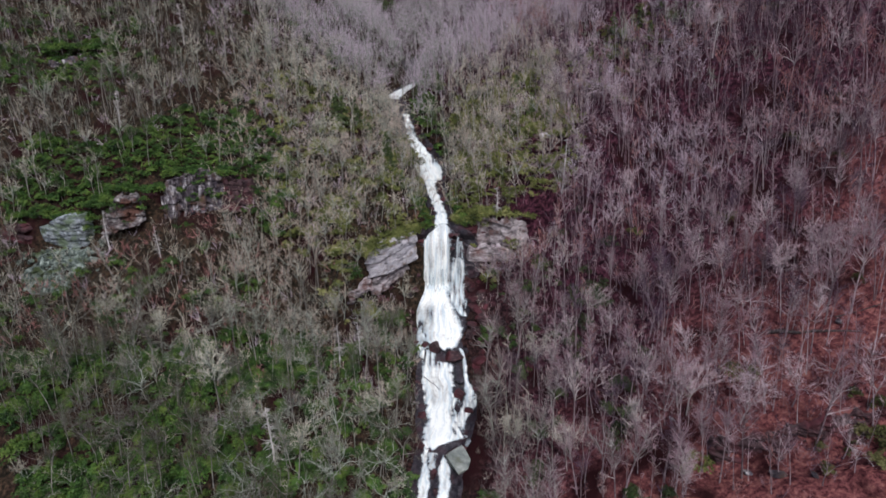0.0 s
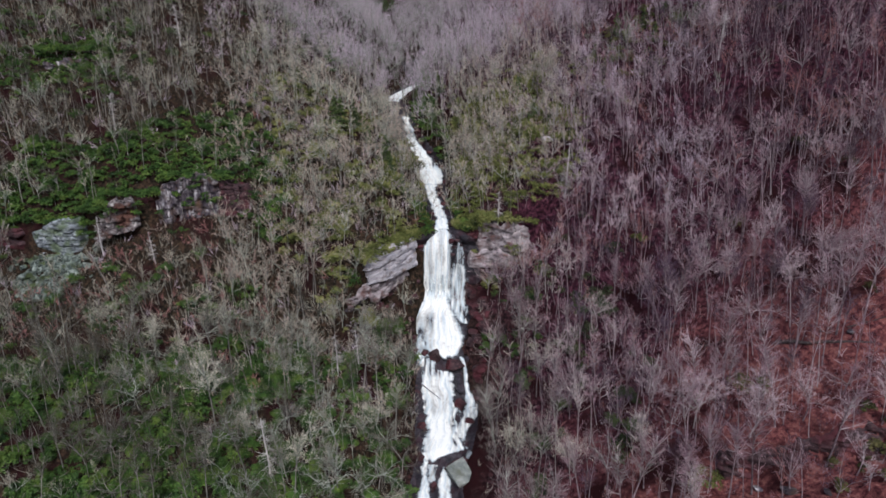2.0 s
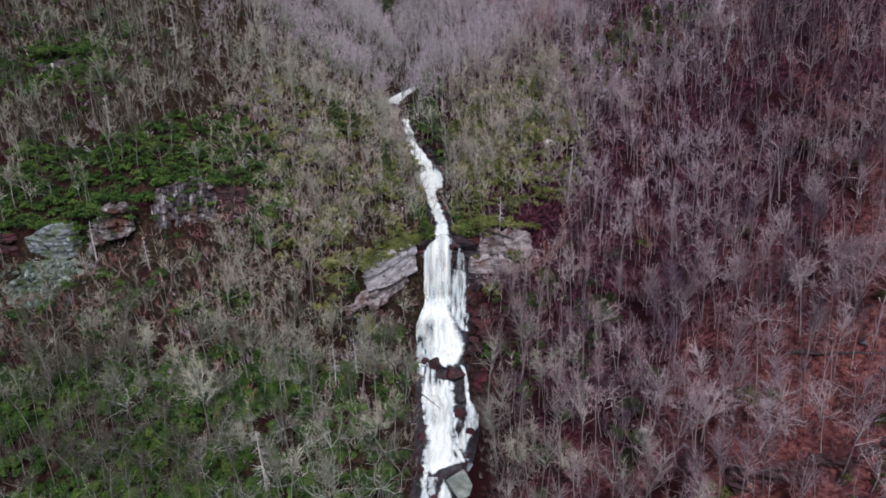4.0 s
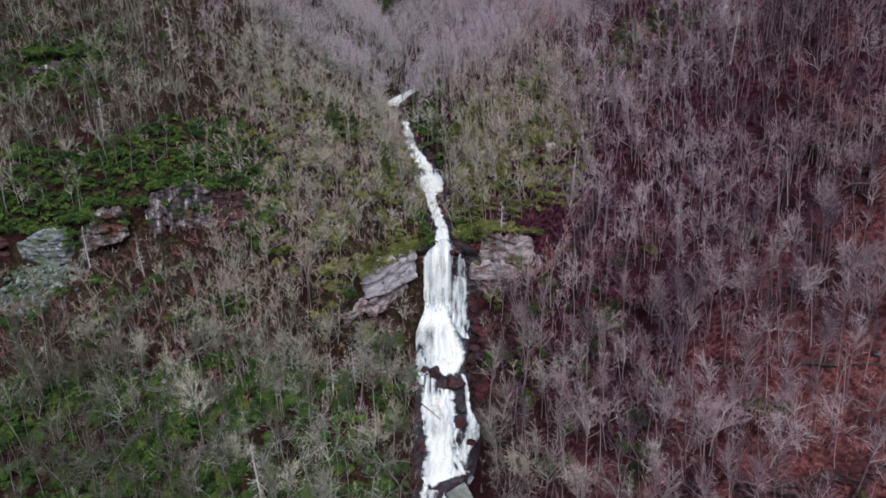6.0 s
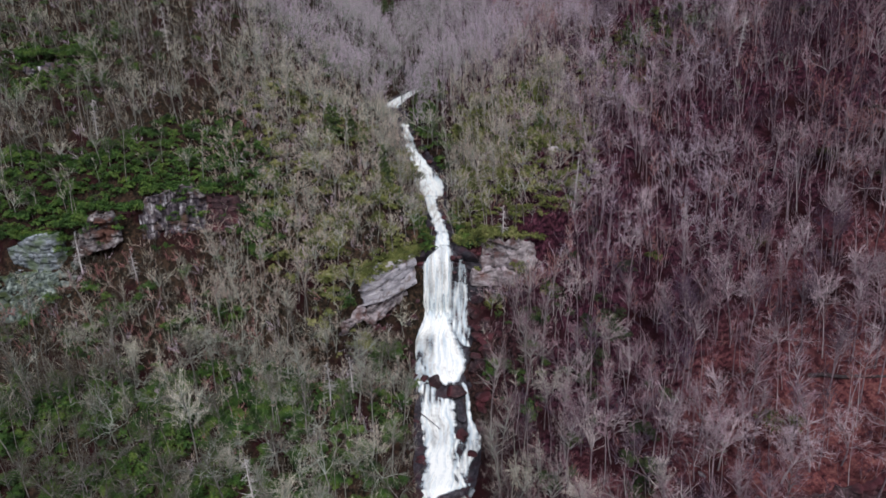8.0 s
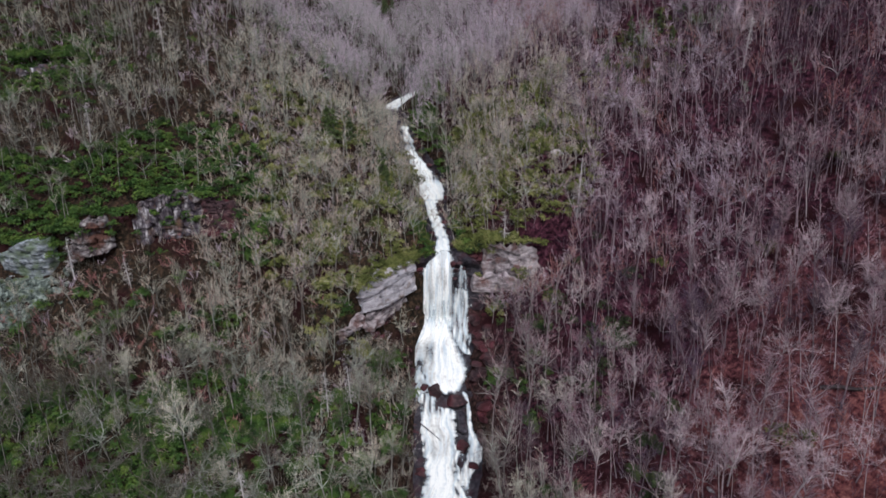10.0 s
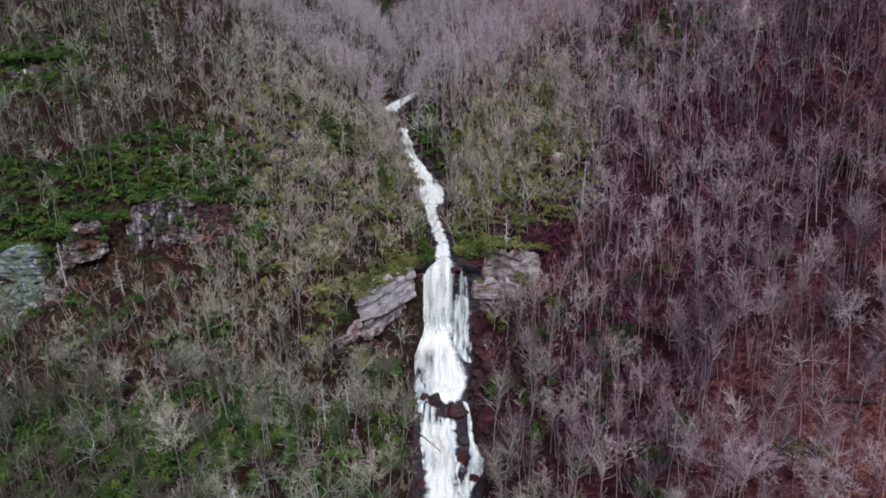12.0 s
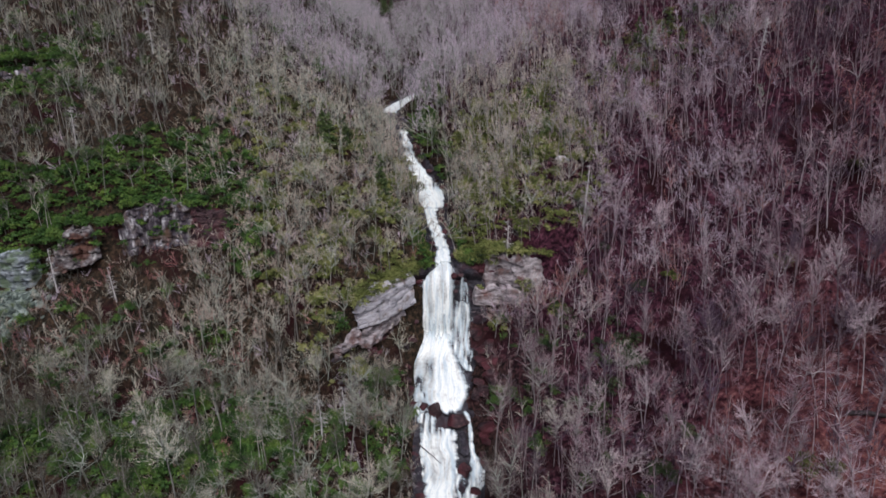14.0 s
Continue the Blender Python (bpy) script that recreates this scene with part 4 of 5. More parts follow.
PALE = [spreading_tree(150 + k, 13, 1.25) for k in range(4)]
pale_masters = {}
for k, (hx, hy, h) in enumerate(PALE_TREES):
    t = k % 4
    m = pose(hx, hy, float(land(hx, hy)), rng.normal() * 2, math.degrees(lean_at(hx, hy)), 0) @ pose(0, 0, 0, 0, 0, rng.uniform(0, 360))
    if t not in pale_masters:
        ob = pale_masters[t] = plant("bare_tree", PALE[t], (M_LIMB, M_LIMB, M_TWIG_PALE), "bare tree with pale whitish limbs and a full crown", "tree", "pale-limbed trees")
        ob.matrix_basis = m
    else:
        ob = copy_thing(pale_masters[t], m)
    ob.scale = (h / 13, h / 13, h / 13)

wood = {"trunk": Soup(), "limb": Soup()}
pale_limbs, dark_limbs = wood["limb"], Soup()
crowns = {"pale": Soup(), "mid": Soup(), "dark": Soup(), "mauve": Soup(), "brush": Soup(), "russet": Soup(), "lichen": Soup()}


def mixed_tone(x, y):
    """Pale woods at the head of the gorge, dark ones high on both flanks and low in the west in place of lens
    vignetting, mixed elsewhere.
    """
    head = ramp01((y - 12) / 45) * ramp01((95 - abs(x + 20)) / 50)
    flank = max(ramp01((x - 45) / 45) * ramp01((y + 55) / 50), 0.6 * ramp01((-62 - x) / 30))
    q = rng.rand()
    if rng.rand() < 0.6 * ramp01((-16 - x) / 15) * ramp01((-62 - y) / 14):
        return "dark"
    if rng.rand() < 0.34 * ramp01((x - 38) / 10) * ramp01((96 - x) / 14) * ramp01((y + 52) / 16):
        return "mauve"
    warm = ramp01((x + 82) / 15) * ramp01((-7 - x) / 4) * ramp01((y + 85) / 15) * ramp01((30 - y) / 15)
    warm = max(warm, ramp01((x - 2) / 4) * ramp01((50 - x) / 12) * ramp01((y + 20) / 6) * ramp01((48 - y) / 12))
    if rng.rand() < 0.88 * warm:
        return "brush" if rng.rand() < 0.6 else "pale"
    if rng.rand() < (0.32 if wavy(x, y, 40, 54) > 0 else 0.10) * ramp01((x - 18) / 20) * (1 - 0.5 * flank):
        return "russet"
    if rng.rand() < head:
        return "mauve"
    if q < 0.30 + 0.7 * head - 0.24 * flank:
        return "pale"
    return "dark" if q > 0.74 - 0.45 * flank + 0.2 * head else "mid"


def tone(x, y):
    """The mixed woods, with grey-green lichened crowns in patches high in the east."""
    shade = mixed_tone(x, y)
    lichened = max(0.75 * math.exp(-((x - 64) / 17) ** 2 - ((y - 24) / 11) ** 2), 0.24 * ramp01((x - 72) / 10) * ramp01((y + 24) / 10))
    return "lichen" if shade != "dark" and 0.5 + 0.5 * wavy(x * 7.3, y * 5.1, 1.7, 90) < lichened else shade


for i in range(len(x)):
    if i in near_set:
        continue
    spreading = pick[i] < spread_chance[i]
    kind = FAR[rng.randint(2) + (0 if spreading else 2)] if y[i] > 60 else ROUGH[rng.randint(4) + (0 if spreading else 4)]
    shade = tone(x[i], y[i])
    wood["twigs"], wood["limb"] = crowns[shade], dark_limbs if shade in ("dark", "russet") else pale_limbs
    planted(wood, kind, x[i], y[i], rng.uniform(0.65, 1.12), rng.uniform(0, 6.28), lean_at(x[i], y[i]))
wood["limb"] = pale_limbs
# slender stems between the larger trees
x2, y2 = scatter(4.6, -130, 150)
crowded = np.where(x2 < stream_x(y2), 0.5, 0.9) * np.where((x2 > 55) & (y2 < -78), 0.8, 1.0) * np.where(wavy(x2, y2, 18, 52) > 0.5, 0.3, 1.0) * (1 - 0.7 * laurel_belt(x2, y2))
for i in np.where(rng.rand(len(x2)) < crowded)[0]:
    shade = tone(x2[i], y2[i])
    wood["twigs"] = crowns[shade]
    stems = wood["trunk"]
    wood["trunk"] = wood["limb"] if rng.rand() < 0.6 and shade != "dark" else stems
    planted({"trunk": wood["trunk"], "twigs": wood["twigs"]}, POLES[rng.randint(4)], x2[i], y2[i], rng.uniform(0.6, 1.15), rng.uniform(0, 6.28), lean_at(x2[i], y2[i]))
    wood["trunk"] = stems
x2, y2 = scatter(5.2, -135, 100, wall=on_face)
for i in np.where(rng.rand(len(x2)) > 0.8 * laurel_belt(x2, y2))[0]:
    wood["twigs"] = crowns[tone(x2[i], y2[i])]
    planted(wood, SMALL[rng.randint(4)], x2[i], y2[i], rng.uniform(0.4, 1.0), rng.uniform(0, 6.28), rng.normal() * 0.1)
x2, y2 = scatter(3.6, -70, 60)
for i in np.where((x2 > 34) & (rng.rand(len(x2)) < np.where(y2 < -34, 0.55, 0.85)))[0]:
    wood["twigs"] = crowns["dark" if rng.rand() < 0.5 else "mid"]
    planted(wood, SMALL[rng.randint(4)], x2[i], y2[i], rng.uniform(0.5, 1.1), rng.uniform(0, 6.28), lean_at(x2[i], y2[i]))
# low growth under the woods high in the west and on the open litter of the east
x2, y2 = scatter(3.5, -4, 96)
for i in np.where((x2 < -38) & (rng.rand(len(x2)) < 0.8 - 0.72 * laurel_belt(x2, y2) * ramp01((x2 + 124) / 18)))[0]:
    wood["twigs"] = crowns[("mid", "mauve", "dark", "pale")[rng.choice(4, p=(0.42, 0.26, 0.22, 0.10))]]
    planted(wood, BUSHY[rng.randint(4)], x2[i], y2[i], rng.uniform(0.4, 0.95), rng.uniform(0, 6.28), rng.normal() * 0.12)
x2, y2 = scatter(4.0, -120, -58)
for i in np.where((x2 > 11) & (rng.rand(len(x2)) < 0.6))[0]:
    wood["twigs"] = crowns[("mid", "russet", "mauve", "dark")[rng.choice(4, p=(0.30, 0.42, 0.16, 0.12))]]
    planted(wood, SMALL[rng.randint(4)], x2[i], y2[i], rng.uniform(0.35, 0.9), rng.uniform(0, 6.28), rng.normal() * 0.12)
# tan brush on the knobs either side of the fall and along the foot of the crags
x2, y2 = scatter(2.4, -85, 46, wall=on_face)
face = y2 - cliff_line(x2)
knob = ramp01((x2 + 82) / 14) * ramp01((-5 - x2) / 3) * np.maximum(0.45, ramp01((face + 14) / 6)) * ramp01((y2 + 84) / 14) * ramp01((32 - y2) / 12)
knoll = ramp01((x2 - 1) / 3) * ramp01((50 - x2) / 14) * ramp01((y2 + 22) / 4) * ramp01((46 - y2) / 14)
foot = ramp01((-40 - x2) / 12) * ramp01((face + 44) / 12) * ramp01((1 - face) / 2) * 0.8
for i in np.where(rng.rand(len(x2)) < np.maximum.reduce([0.95 * knob, 0.75 * knoll, foot]))[0]:
    low_down = foot[i] > knob[i]
    wood["twigs"] = crowns[("mauve", "russet", "brush", "mid", "dark")[rng.choice(5, p=(0.06, 0.28, 0.06, 0.32, 0.28) if low_down else (0.13, 0.05, 0.70, 0.10, 0.02))]]
    crown_kind, small = (FAR[rng.randint(2)], 0.52) if rng.rand() < 0.4 and not low_down else (BUSHY[rng.randint(4)], 1.0)
    planted(wood, crown_kind, x2[i], y2[i], small * rng.uniform(0.45, 1.0), rng.uniform(0, 6.28), rng.normal() * 0.15)
# thin trees and russet brush before the bluff
for k in range(26):
    wood["twigs"] = crowns[("mauve", "russet", "brush")[k % 3]]
    ex, ey = rng.uniform(12, 36), rng.uniform(-29, -25.5)
    planted(wood, (BUSHY if k % 2 else SMALL)[rng.randint(4)], ex, ey, rng.uniform(0.7, 1.5), rng.uniform(0, 6.28), rng.normal() * 0.1)
# tan brush and thin saplings on the broken ground under the pale cliff
dice = np.random.RandomState(77)
for k in range(46):
    wood["twigs"] = crowns[("brush", "mid", "brush", "pale")[k % 4]]
    ex, ey = dice.uniform(-24, -9.5), dice.uniform(-60, -42)
    planted(wood, (BUSHY if k % 3 else SMALL)[dice.randint(4)], ex, ey, dice.uniform(0.45, 1.0), dice.uniform(0, 6.28), dice.normal() * 0.12)
woods = tagged(new("bare_woods"), "bare winter hardwood forest covering both slopes", "forest", kind="stuff")
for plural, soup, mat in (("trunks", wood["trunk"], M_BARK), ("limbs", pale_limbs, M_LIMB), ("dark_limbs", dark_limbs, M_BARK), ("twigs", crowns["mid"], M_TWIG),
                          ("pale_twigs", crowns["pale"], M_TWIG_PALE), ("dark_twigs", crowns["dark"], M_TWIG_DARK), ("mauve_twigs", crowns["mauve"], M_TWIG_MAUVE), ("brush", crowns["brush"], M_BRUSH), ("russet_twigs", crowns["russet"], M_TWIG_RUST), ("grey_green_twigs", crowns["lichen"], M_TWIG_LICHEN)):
    part(plural, mesh_of(plural, *soup.arrays(), mat), woods, kind="stuff")

# ---- evergreen thickets ----
LAUREL = [shrub(600 + k, s) for k, s in enumerate((2.6, 3.1, 2.2))]
LAUREL_FAR = [shrub(620 + k, s, 0.46, 0.31) for k, s in enumerate((2.6, 3.1, 2.2))]


def greenness(x, y):
    """How much evergreen growth there is: laurel (first) and olive scrub (second)."""
    patch = wavy(x, y, 22, 61) * 0.5 + wavy(x, y, 9, 62) * 0.5
    face = y - cliff_line(x)
    belt = laurel_belt(x, y)
    low = ramp01((-12 - x) / 8) * ramp01((-46 - y) / 14) * ramp01((patch + 0.50) / 0.7)
    bank = ramp01((-6 - x) / 3) * ramp01((x + 34) / 10) * ramp01((-44 - y) / 6) * ramp01(patch + 0.75)
    corner = ramp01((-108 - x) / 14) * ramp01((y - 12) / 8) * ramp01((56 - y) / 12) * ramp01(patch + 0.7)
    high = ramp01((-20 - x) / 20) * ramp01((y - 0) / 10) * ramp01(patch - 0.15) * 0.8
    red = ramp01((x - 12) / 10) * ramp01((patch - 0.25) / 0.5) * 0.22 * ramp01((20 - y) / 30)
    knob = ramp01((x + 70) / 14) * ramp01((-4 - x) / 3) * ramp01(face / 3) * ramp01((30 - y) / 12) * ramp01((patch + 0.30) / 0.5)
    knoll = ramp01((x - 2) / 3) * ramp01((48 - x) / 12) * ramp01((y + 20) / 3) * ramp01((46 - y) / 14) * ramp01(patch + 0.9)
    under = ramp01((-42 - x) / 10) * ramp01((y + 64) / 10) * ramp01((-4 - face) / 5) * ramp01((patch + 0.02) / 0.4) * 0.6
    patch_high = np.exp(-((x - 66) ** 2 / 240 + (y - 24) ** 2 / 70)) * 0.95
    upper = ramp01((34 - np.abs(x - stream_x(y))) / 12) * ramp01((y - 20) / 10) * ramp01((90 - y) / 20) * ramp01(patch - 0.1)
    d = x - stream_x(y)
    shade = 0.5 * ramp01((x - 10) / 6) * ramp01((56 - x) / 14) * ramp01((-24 - y) / 6) * ramp01((patch + 0.05) / 0.5)
    brook = 0.9 * ramp01((d - 2) / 2) * ramp01((15 - d) / 5) * ramp01((y - 16) / 4) * ramp01((58 - y) / 8)
    hollow = np.exp(-((x - 84) ** 2 / 130 + (y + 108) ** 2 / 26)) * 0.8
    return np.maximum.reduce([belt, under, brook, shade, 0.95 * corner, 1.0 * low, 0.8 * bank, high]), np.maximum.reduce([0.7 * knob, 0.9 * knoll, 0.45 * upper, patch_high, hollow, red])


x3, y3 = scatter(2.7, -125, 90, wall=on_face)
xl, yl = scatter(2.8, -125, -40, wall=on_face)
more = (xl < -18) & (rng.rand(len(xl)) < ramp01((-18 - xl) / 25) * ramp01((-48 - yl) / 12))
x3, y3 = np.r_[x3, xl[more]], np.r_[y3, yl[more]]
xl, yl = scatter(2.9, -46, 42, wall=on_face)
more = ((xl > 3) & (xl < 46) & (yl > -20) & (rng.rand(len(xl)) < 0.75)) | ((xl < -7) & (xl > -60) & (yl < 30) & (rng.rand(len(xl)) < 0.35))
x3, y3 = np.r_[x3, xl[more]], np.r_[y3, yl[more]]
ga, gb = greenness(x3, y3)
dice = rng.rand(len(x3))
laurel_ids = [i for i in np.argsort(y3) if dice[i] < ga[i]]
olive_ids = [i for i in np.argsort(y3) if dice[i] >= ga[i] and dice[i] - ga[i] < gb[i]]
# bushes that crowd the brink of each cliff: from, to, height, laurel or olive
CRESTS = [((-7.2, -25.8), (-20.6, -44.2), 18.0, 1), ((-19.6, -43.4), (-22.0, -46.5), 18.0, 1), ((9.0, -20.4), (31.0, -21.2), 21.0, 1), ((-88, -16.6), (-66, -16.6), 33.6, 0), ((-104, -22.6), (-88, -18.6), 29.0, 0), ((-112, -24.0), (-103, -22.6), 25.0, 0),
          ((-138, -22.4), (-110, -23.6), 20.8, 0), ((-150, 31.8), (-129, 32.6), 68.2, 0), ((-153, -19.0), (-134, -21.5), 18.4, 0)]
brink = {0: [], 1: []}
for (ax, ay), (ex, ey), top, which in CRESTS:
    run = math.hypot(ex - ax, ey - ay)
    for _ in range(int(run * (2.3 if which else 2.6))):
        q, d = rng.rand(), rng.uniform(-0.5, 4.5)
        ox, oy = (-(ey - ay) / run, (ex - ax) / run)
        ox, oy = (ox, oy) if oy > 0 else (-ox, -oy)
        brink[which].append((ax + (ex - ax) * q + ox * d, ay + (ey - ay) * q + oy * d, top - 0.4 + 0.25 * d))
# bushes that cling to ledges of the crags and of the bluff
for _ in range(24):
    ex = rng.uniform(-112, -64)
    ez = np.interp(ex, [-112, -104, -96, -86, -64], [22, 27, 29, 33, 33]) - rng.uniform(1.0, 9.0)
    brink[0].append((ex, np.interp(ex, [-100, -86], [-24.4, -18.6]) - (28 - ez) * 0.10, ez))
for _ in range(7):
    brink[1].append((rng.uniform(9, 34), -24.4, rng.uniform(8.5, 15)))
# bushes round the end of the pale cliff
for _ in range(16):
    ex, ey = rng.uniform(-25, -19), rng.uniform(-50, -45)
    brink[1].append((ex, ey, float(land(ex, ey)) + rng.uniform(0, 3.0)))
for _ in range(14):
    ex, ey = rng.uniform(-36, -24), rng.uniform(-52, -44)
    brink[1].append((ex, ey, float(land(ex, ey)) - 0.2))
# bushes that crowd the banks at the lip of the fall
for _ in range(16):
    ex, ey = rng.uniform(4.8, 12), rng.uniform(-22.0, -15)
    brink[rng.randint(2)].append((ex, ey, max(float(land(ex, ey)), 17.0 + 0.25 * (ex - 5)) + rng.uniform(-0.4, 0.8)))
    ex, ey = rng.uniform(-10, -4.2), rng.uniform(-23.0, -14)
    brink[rng.randint(2)].append((ex, ey, max(float(land(ex, ey)), 17.2) + rng.uniform(-0.4, 0.6)))
# evergreens that close over the dark rock of the channel just above the lip, and dull ones east of the pool
bank = np.random.RandomState(78)
for k in range(44):
    ey = bank.uniform(-23.5, -6)
    ex = np.interp(ey, [-23, -16, -10, -6], [-2.6, -2.0, -3.6, -4.6]) - bank.uniform(1.0, 4.6) if k % 2 else np.interp(ey, [-23, -16, -10, -6], [3.2, 1.7, 0.1, -1.0]) + bank.uniform(1.6, 5.0)
    ey = min(ey, -23.0 + 0.9 * abs(ex)) if k % 2 else max(ey, -21.5)
    brink[bank.randint(2)].append((ex, ey, max(float(land(ex, ey)), float(np.interp(ey, BACK[:, 1], BACK[:, 2]))) + bank.uniform(0.0, 0.7)))
for k in range(26):
    if k % 2:
        ex, ey, ez = bank.uniform(-8.6, -4.0), bank.uniform(-24.2, -21.5), bank.uniform(17.2, 18.4)
    else:
        ex, ey, ez = bank.uniform(3.4, 9.4), bank.uniform(-22.6, -19.5), bank.uniform(18.0, 19.6)
    brink[k // 2 % 2].append((ex, ey, ez))
for k in range(30):
    ex, ey = bank.uniform(14, 46), bank.uniform(-68, -33)
    brink[0].append((ex, ey, float(land(ex, ey)) + 0.1))
bush_masters = {}
for i in [j for j in laurel_ids if y3[j] > -112 and abs(x3[j]) < 0.78 * (y3[j] + 200)][:260]:
    t = rng.randint(3)
    m = pose(x3[i], y3[i], float(land(x3[i], y3[i])), 0, 0, rng.uniform(0, 360))
    if t not in bush_masters:
        ob = bush_masters[t] = plant("laurel_bush", LAUREL[t], (M_BARK, M_BARK, M_LAUREL), "dark green evergreen laurel bush on the leafy slope", "shrub", "laurel bushes of the lower slope")
        ob.matrix_basis = m
    else:
        ob = copy_thing(bush_masters[t], m)
    size = rng.uniform(0.6, 1.3)
    ob.scale = (size, size, size * rng.uniform(0.8, 1.2))
    laurel_ids.remove(i)
for label, ids, mat, name in (("dense dark green evergreen laurel thicket above the crags", laurel_ids, M_LAUREL, "laurel_thicket"),
                              ("olive green evergreen scrub beside the waterfall", olive_ids, M_OLIVE, "olive_scrub")):
    soups = {"trunk": Soup(), "leaves": Soup()}
    for i in ids:
        planted(soups, (LAUREL if y3[i] < -66 else LAUREL_FAR)[rng.randint(3)], x3[i], y3[i], rng.uniform(0.55, 1.25), rng.uniform(0, 6.28))
    for bx_, by_, bz_ in brink[0 if ids is laurel_ids else 1]:
        size, turn, kind = rng.uniform(0.35, 0.85), rng.uniform(0, 6.28), LAUREL_FAR[rng.randint(3)]
        for key in ("trunk", "leaves"):
            v, f = kind[key].arrays()
            soups[key].add(turned(v, bx_, by_, bz_, size, turn), f)
    thicket = tagged(new(name), label, "shrubs", kind="stuff")
    part("stems", mesh_of("stems", *soups["trunk"].arrays(), M_BARK), thicket, kind="stuff")
    part("foliage", mesh_of("foliage", *soups["leaves"].arrays(), mat), thicket, kind="stuff")

# ---- single trees that stand out: dead conifers and hemlocks ----
DEAD = [dead_tree(700 + k, 15) for k in range(3)]
dead_masters = {}
for k, (px, py, h) in enumerate(DEAD_TREES):
    t = k % 3
    m = pose(px, py, float(land(px, py)), rng.normal() * 2, rng.normal() * 3, rng.uniform(0, 360))
    if t not in dead_masters:
        ob = dead_masters[t] = plant("dead_tree", DEAD[t], (M_SNAG, M_SNAG, M_SNAG), "bleached grey dead conifer with short drooping branches", "tree", "dead trees")
        ob.matrix_basis = m
    else:
        ob = copy_thing(dead_masters[t], m)
    ob.scale = (h / 15, h / 15, h / 15)
HEMLOCK = [conifer(800 + k, 9) for k in range(3)]
hemlock_masters = {}
for k, (px, py, h) in enumerate(HEMLOCKS):
    t = k % 3
    m = pose(px, py, float(land(px, py)), 0, 0, rng.uniform(0, 360))
    if t not in hemlock_masters:
        ob = hemlock_masters[t] = plant("hemlock", HEMLOCK[t], (M_BARK, M_BARK, M_NEEDLE), "small green conifer with drooping boughs", "tree", "conifers")
        ob.matrix_basis = m
    else:
        ob = copy_thing(hemlock_masters[t], m)
    ob.scale = (h / 9, h / 9, h / 9)


# ---- rock ----
def block_mesh(seed, mat, rough=0.38):
    """A broken, chamfered block within a unit box."""
    r = np.random.RandomState(seed)
    bm = bmesh.new()
    for sx in (-1, 1):
        for sy in (-1, 1):
            for sz in (-1, 1):
                c = np.array([sx, sy, sz]) * 0.5 * (1 - r.uniform(0, rough, 3))
                for axis in range(3):
                    p = c.copy()
                    p[axis] -= np.sign(p[axis]) * r.uniform(0.05, 0.20)
                    bm.verts.new(p)
    bmesh.ops.convex_hull(bm, input=bm.verts)
    loose = [v for v in bm.verts if not v.link_faces]
    bmesh.ops.delete(bm, geom=loose, context="VERTS")
    me = bpy.data.meshes.new("stone")
    bm.to_mesh(me)
    bm.free()
    me.materials.append(mat)
    return me


BLOCKS = {}


def blocks(mat):
    if mat.name not in BLOCKS:
        BLOCKS[mat.name] = [block_mesh(900 + k, mat) for k in range(12)]
    return BLOCKS[mat.name]


def stone(parent, mat, m, size, name="stone"):
    ob = new(name, blocks(mat)[rng.randint(12)])
    ob.parent = parent
    ob.matrix_basis = m @ Matrix.Diagonal((*size, 1))
    return ob


def mixed(a, b=0.0):
    """A repeatable number between -1 and 1 for each pair of whole numbers."""
    v = np.sin(a * 127.1 + b * 311.7) * 43758.5453
    return (v - np.floor(v)) * 2 - 1


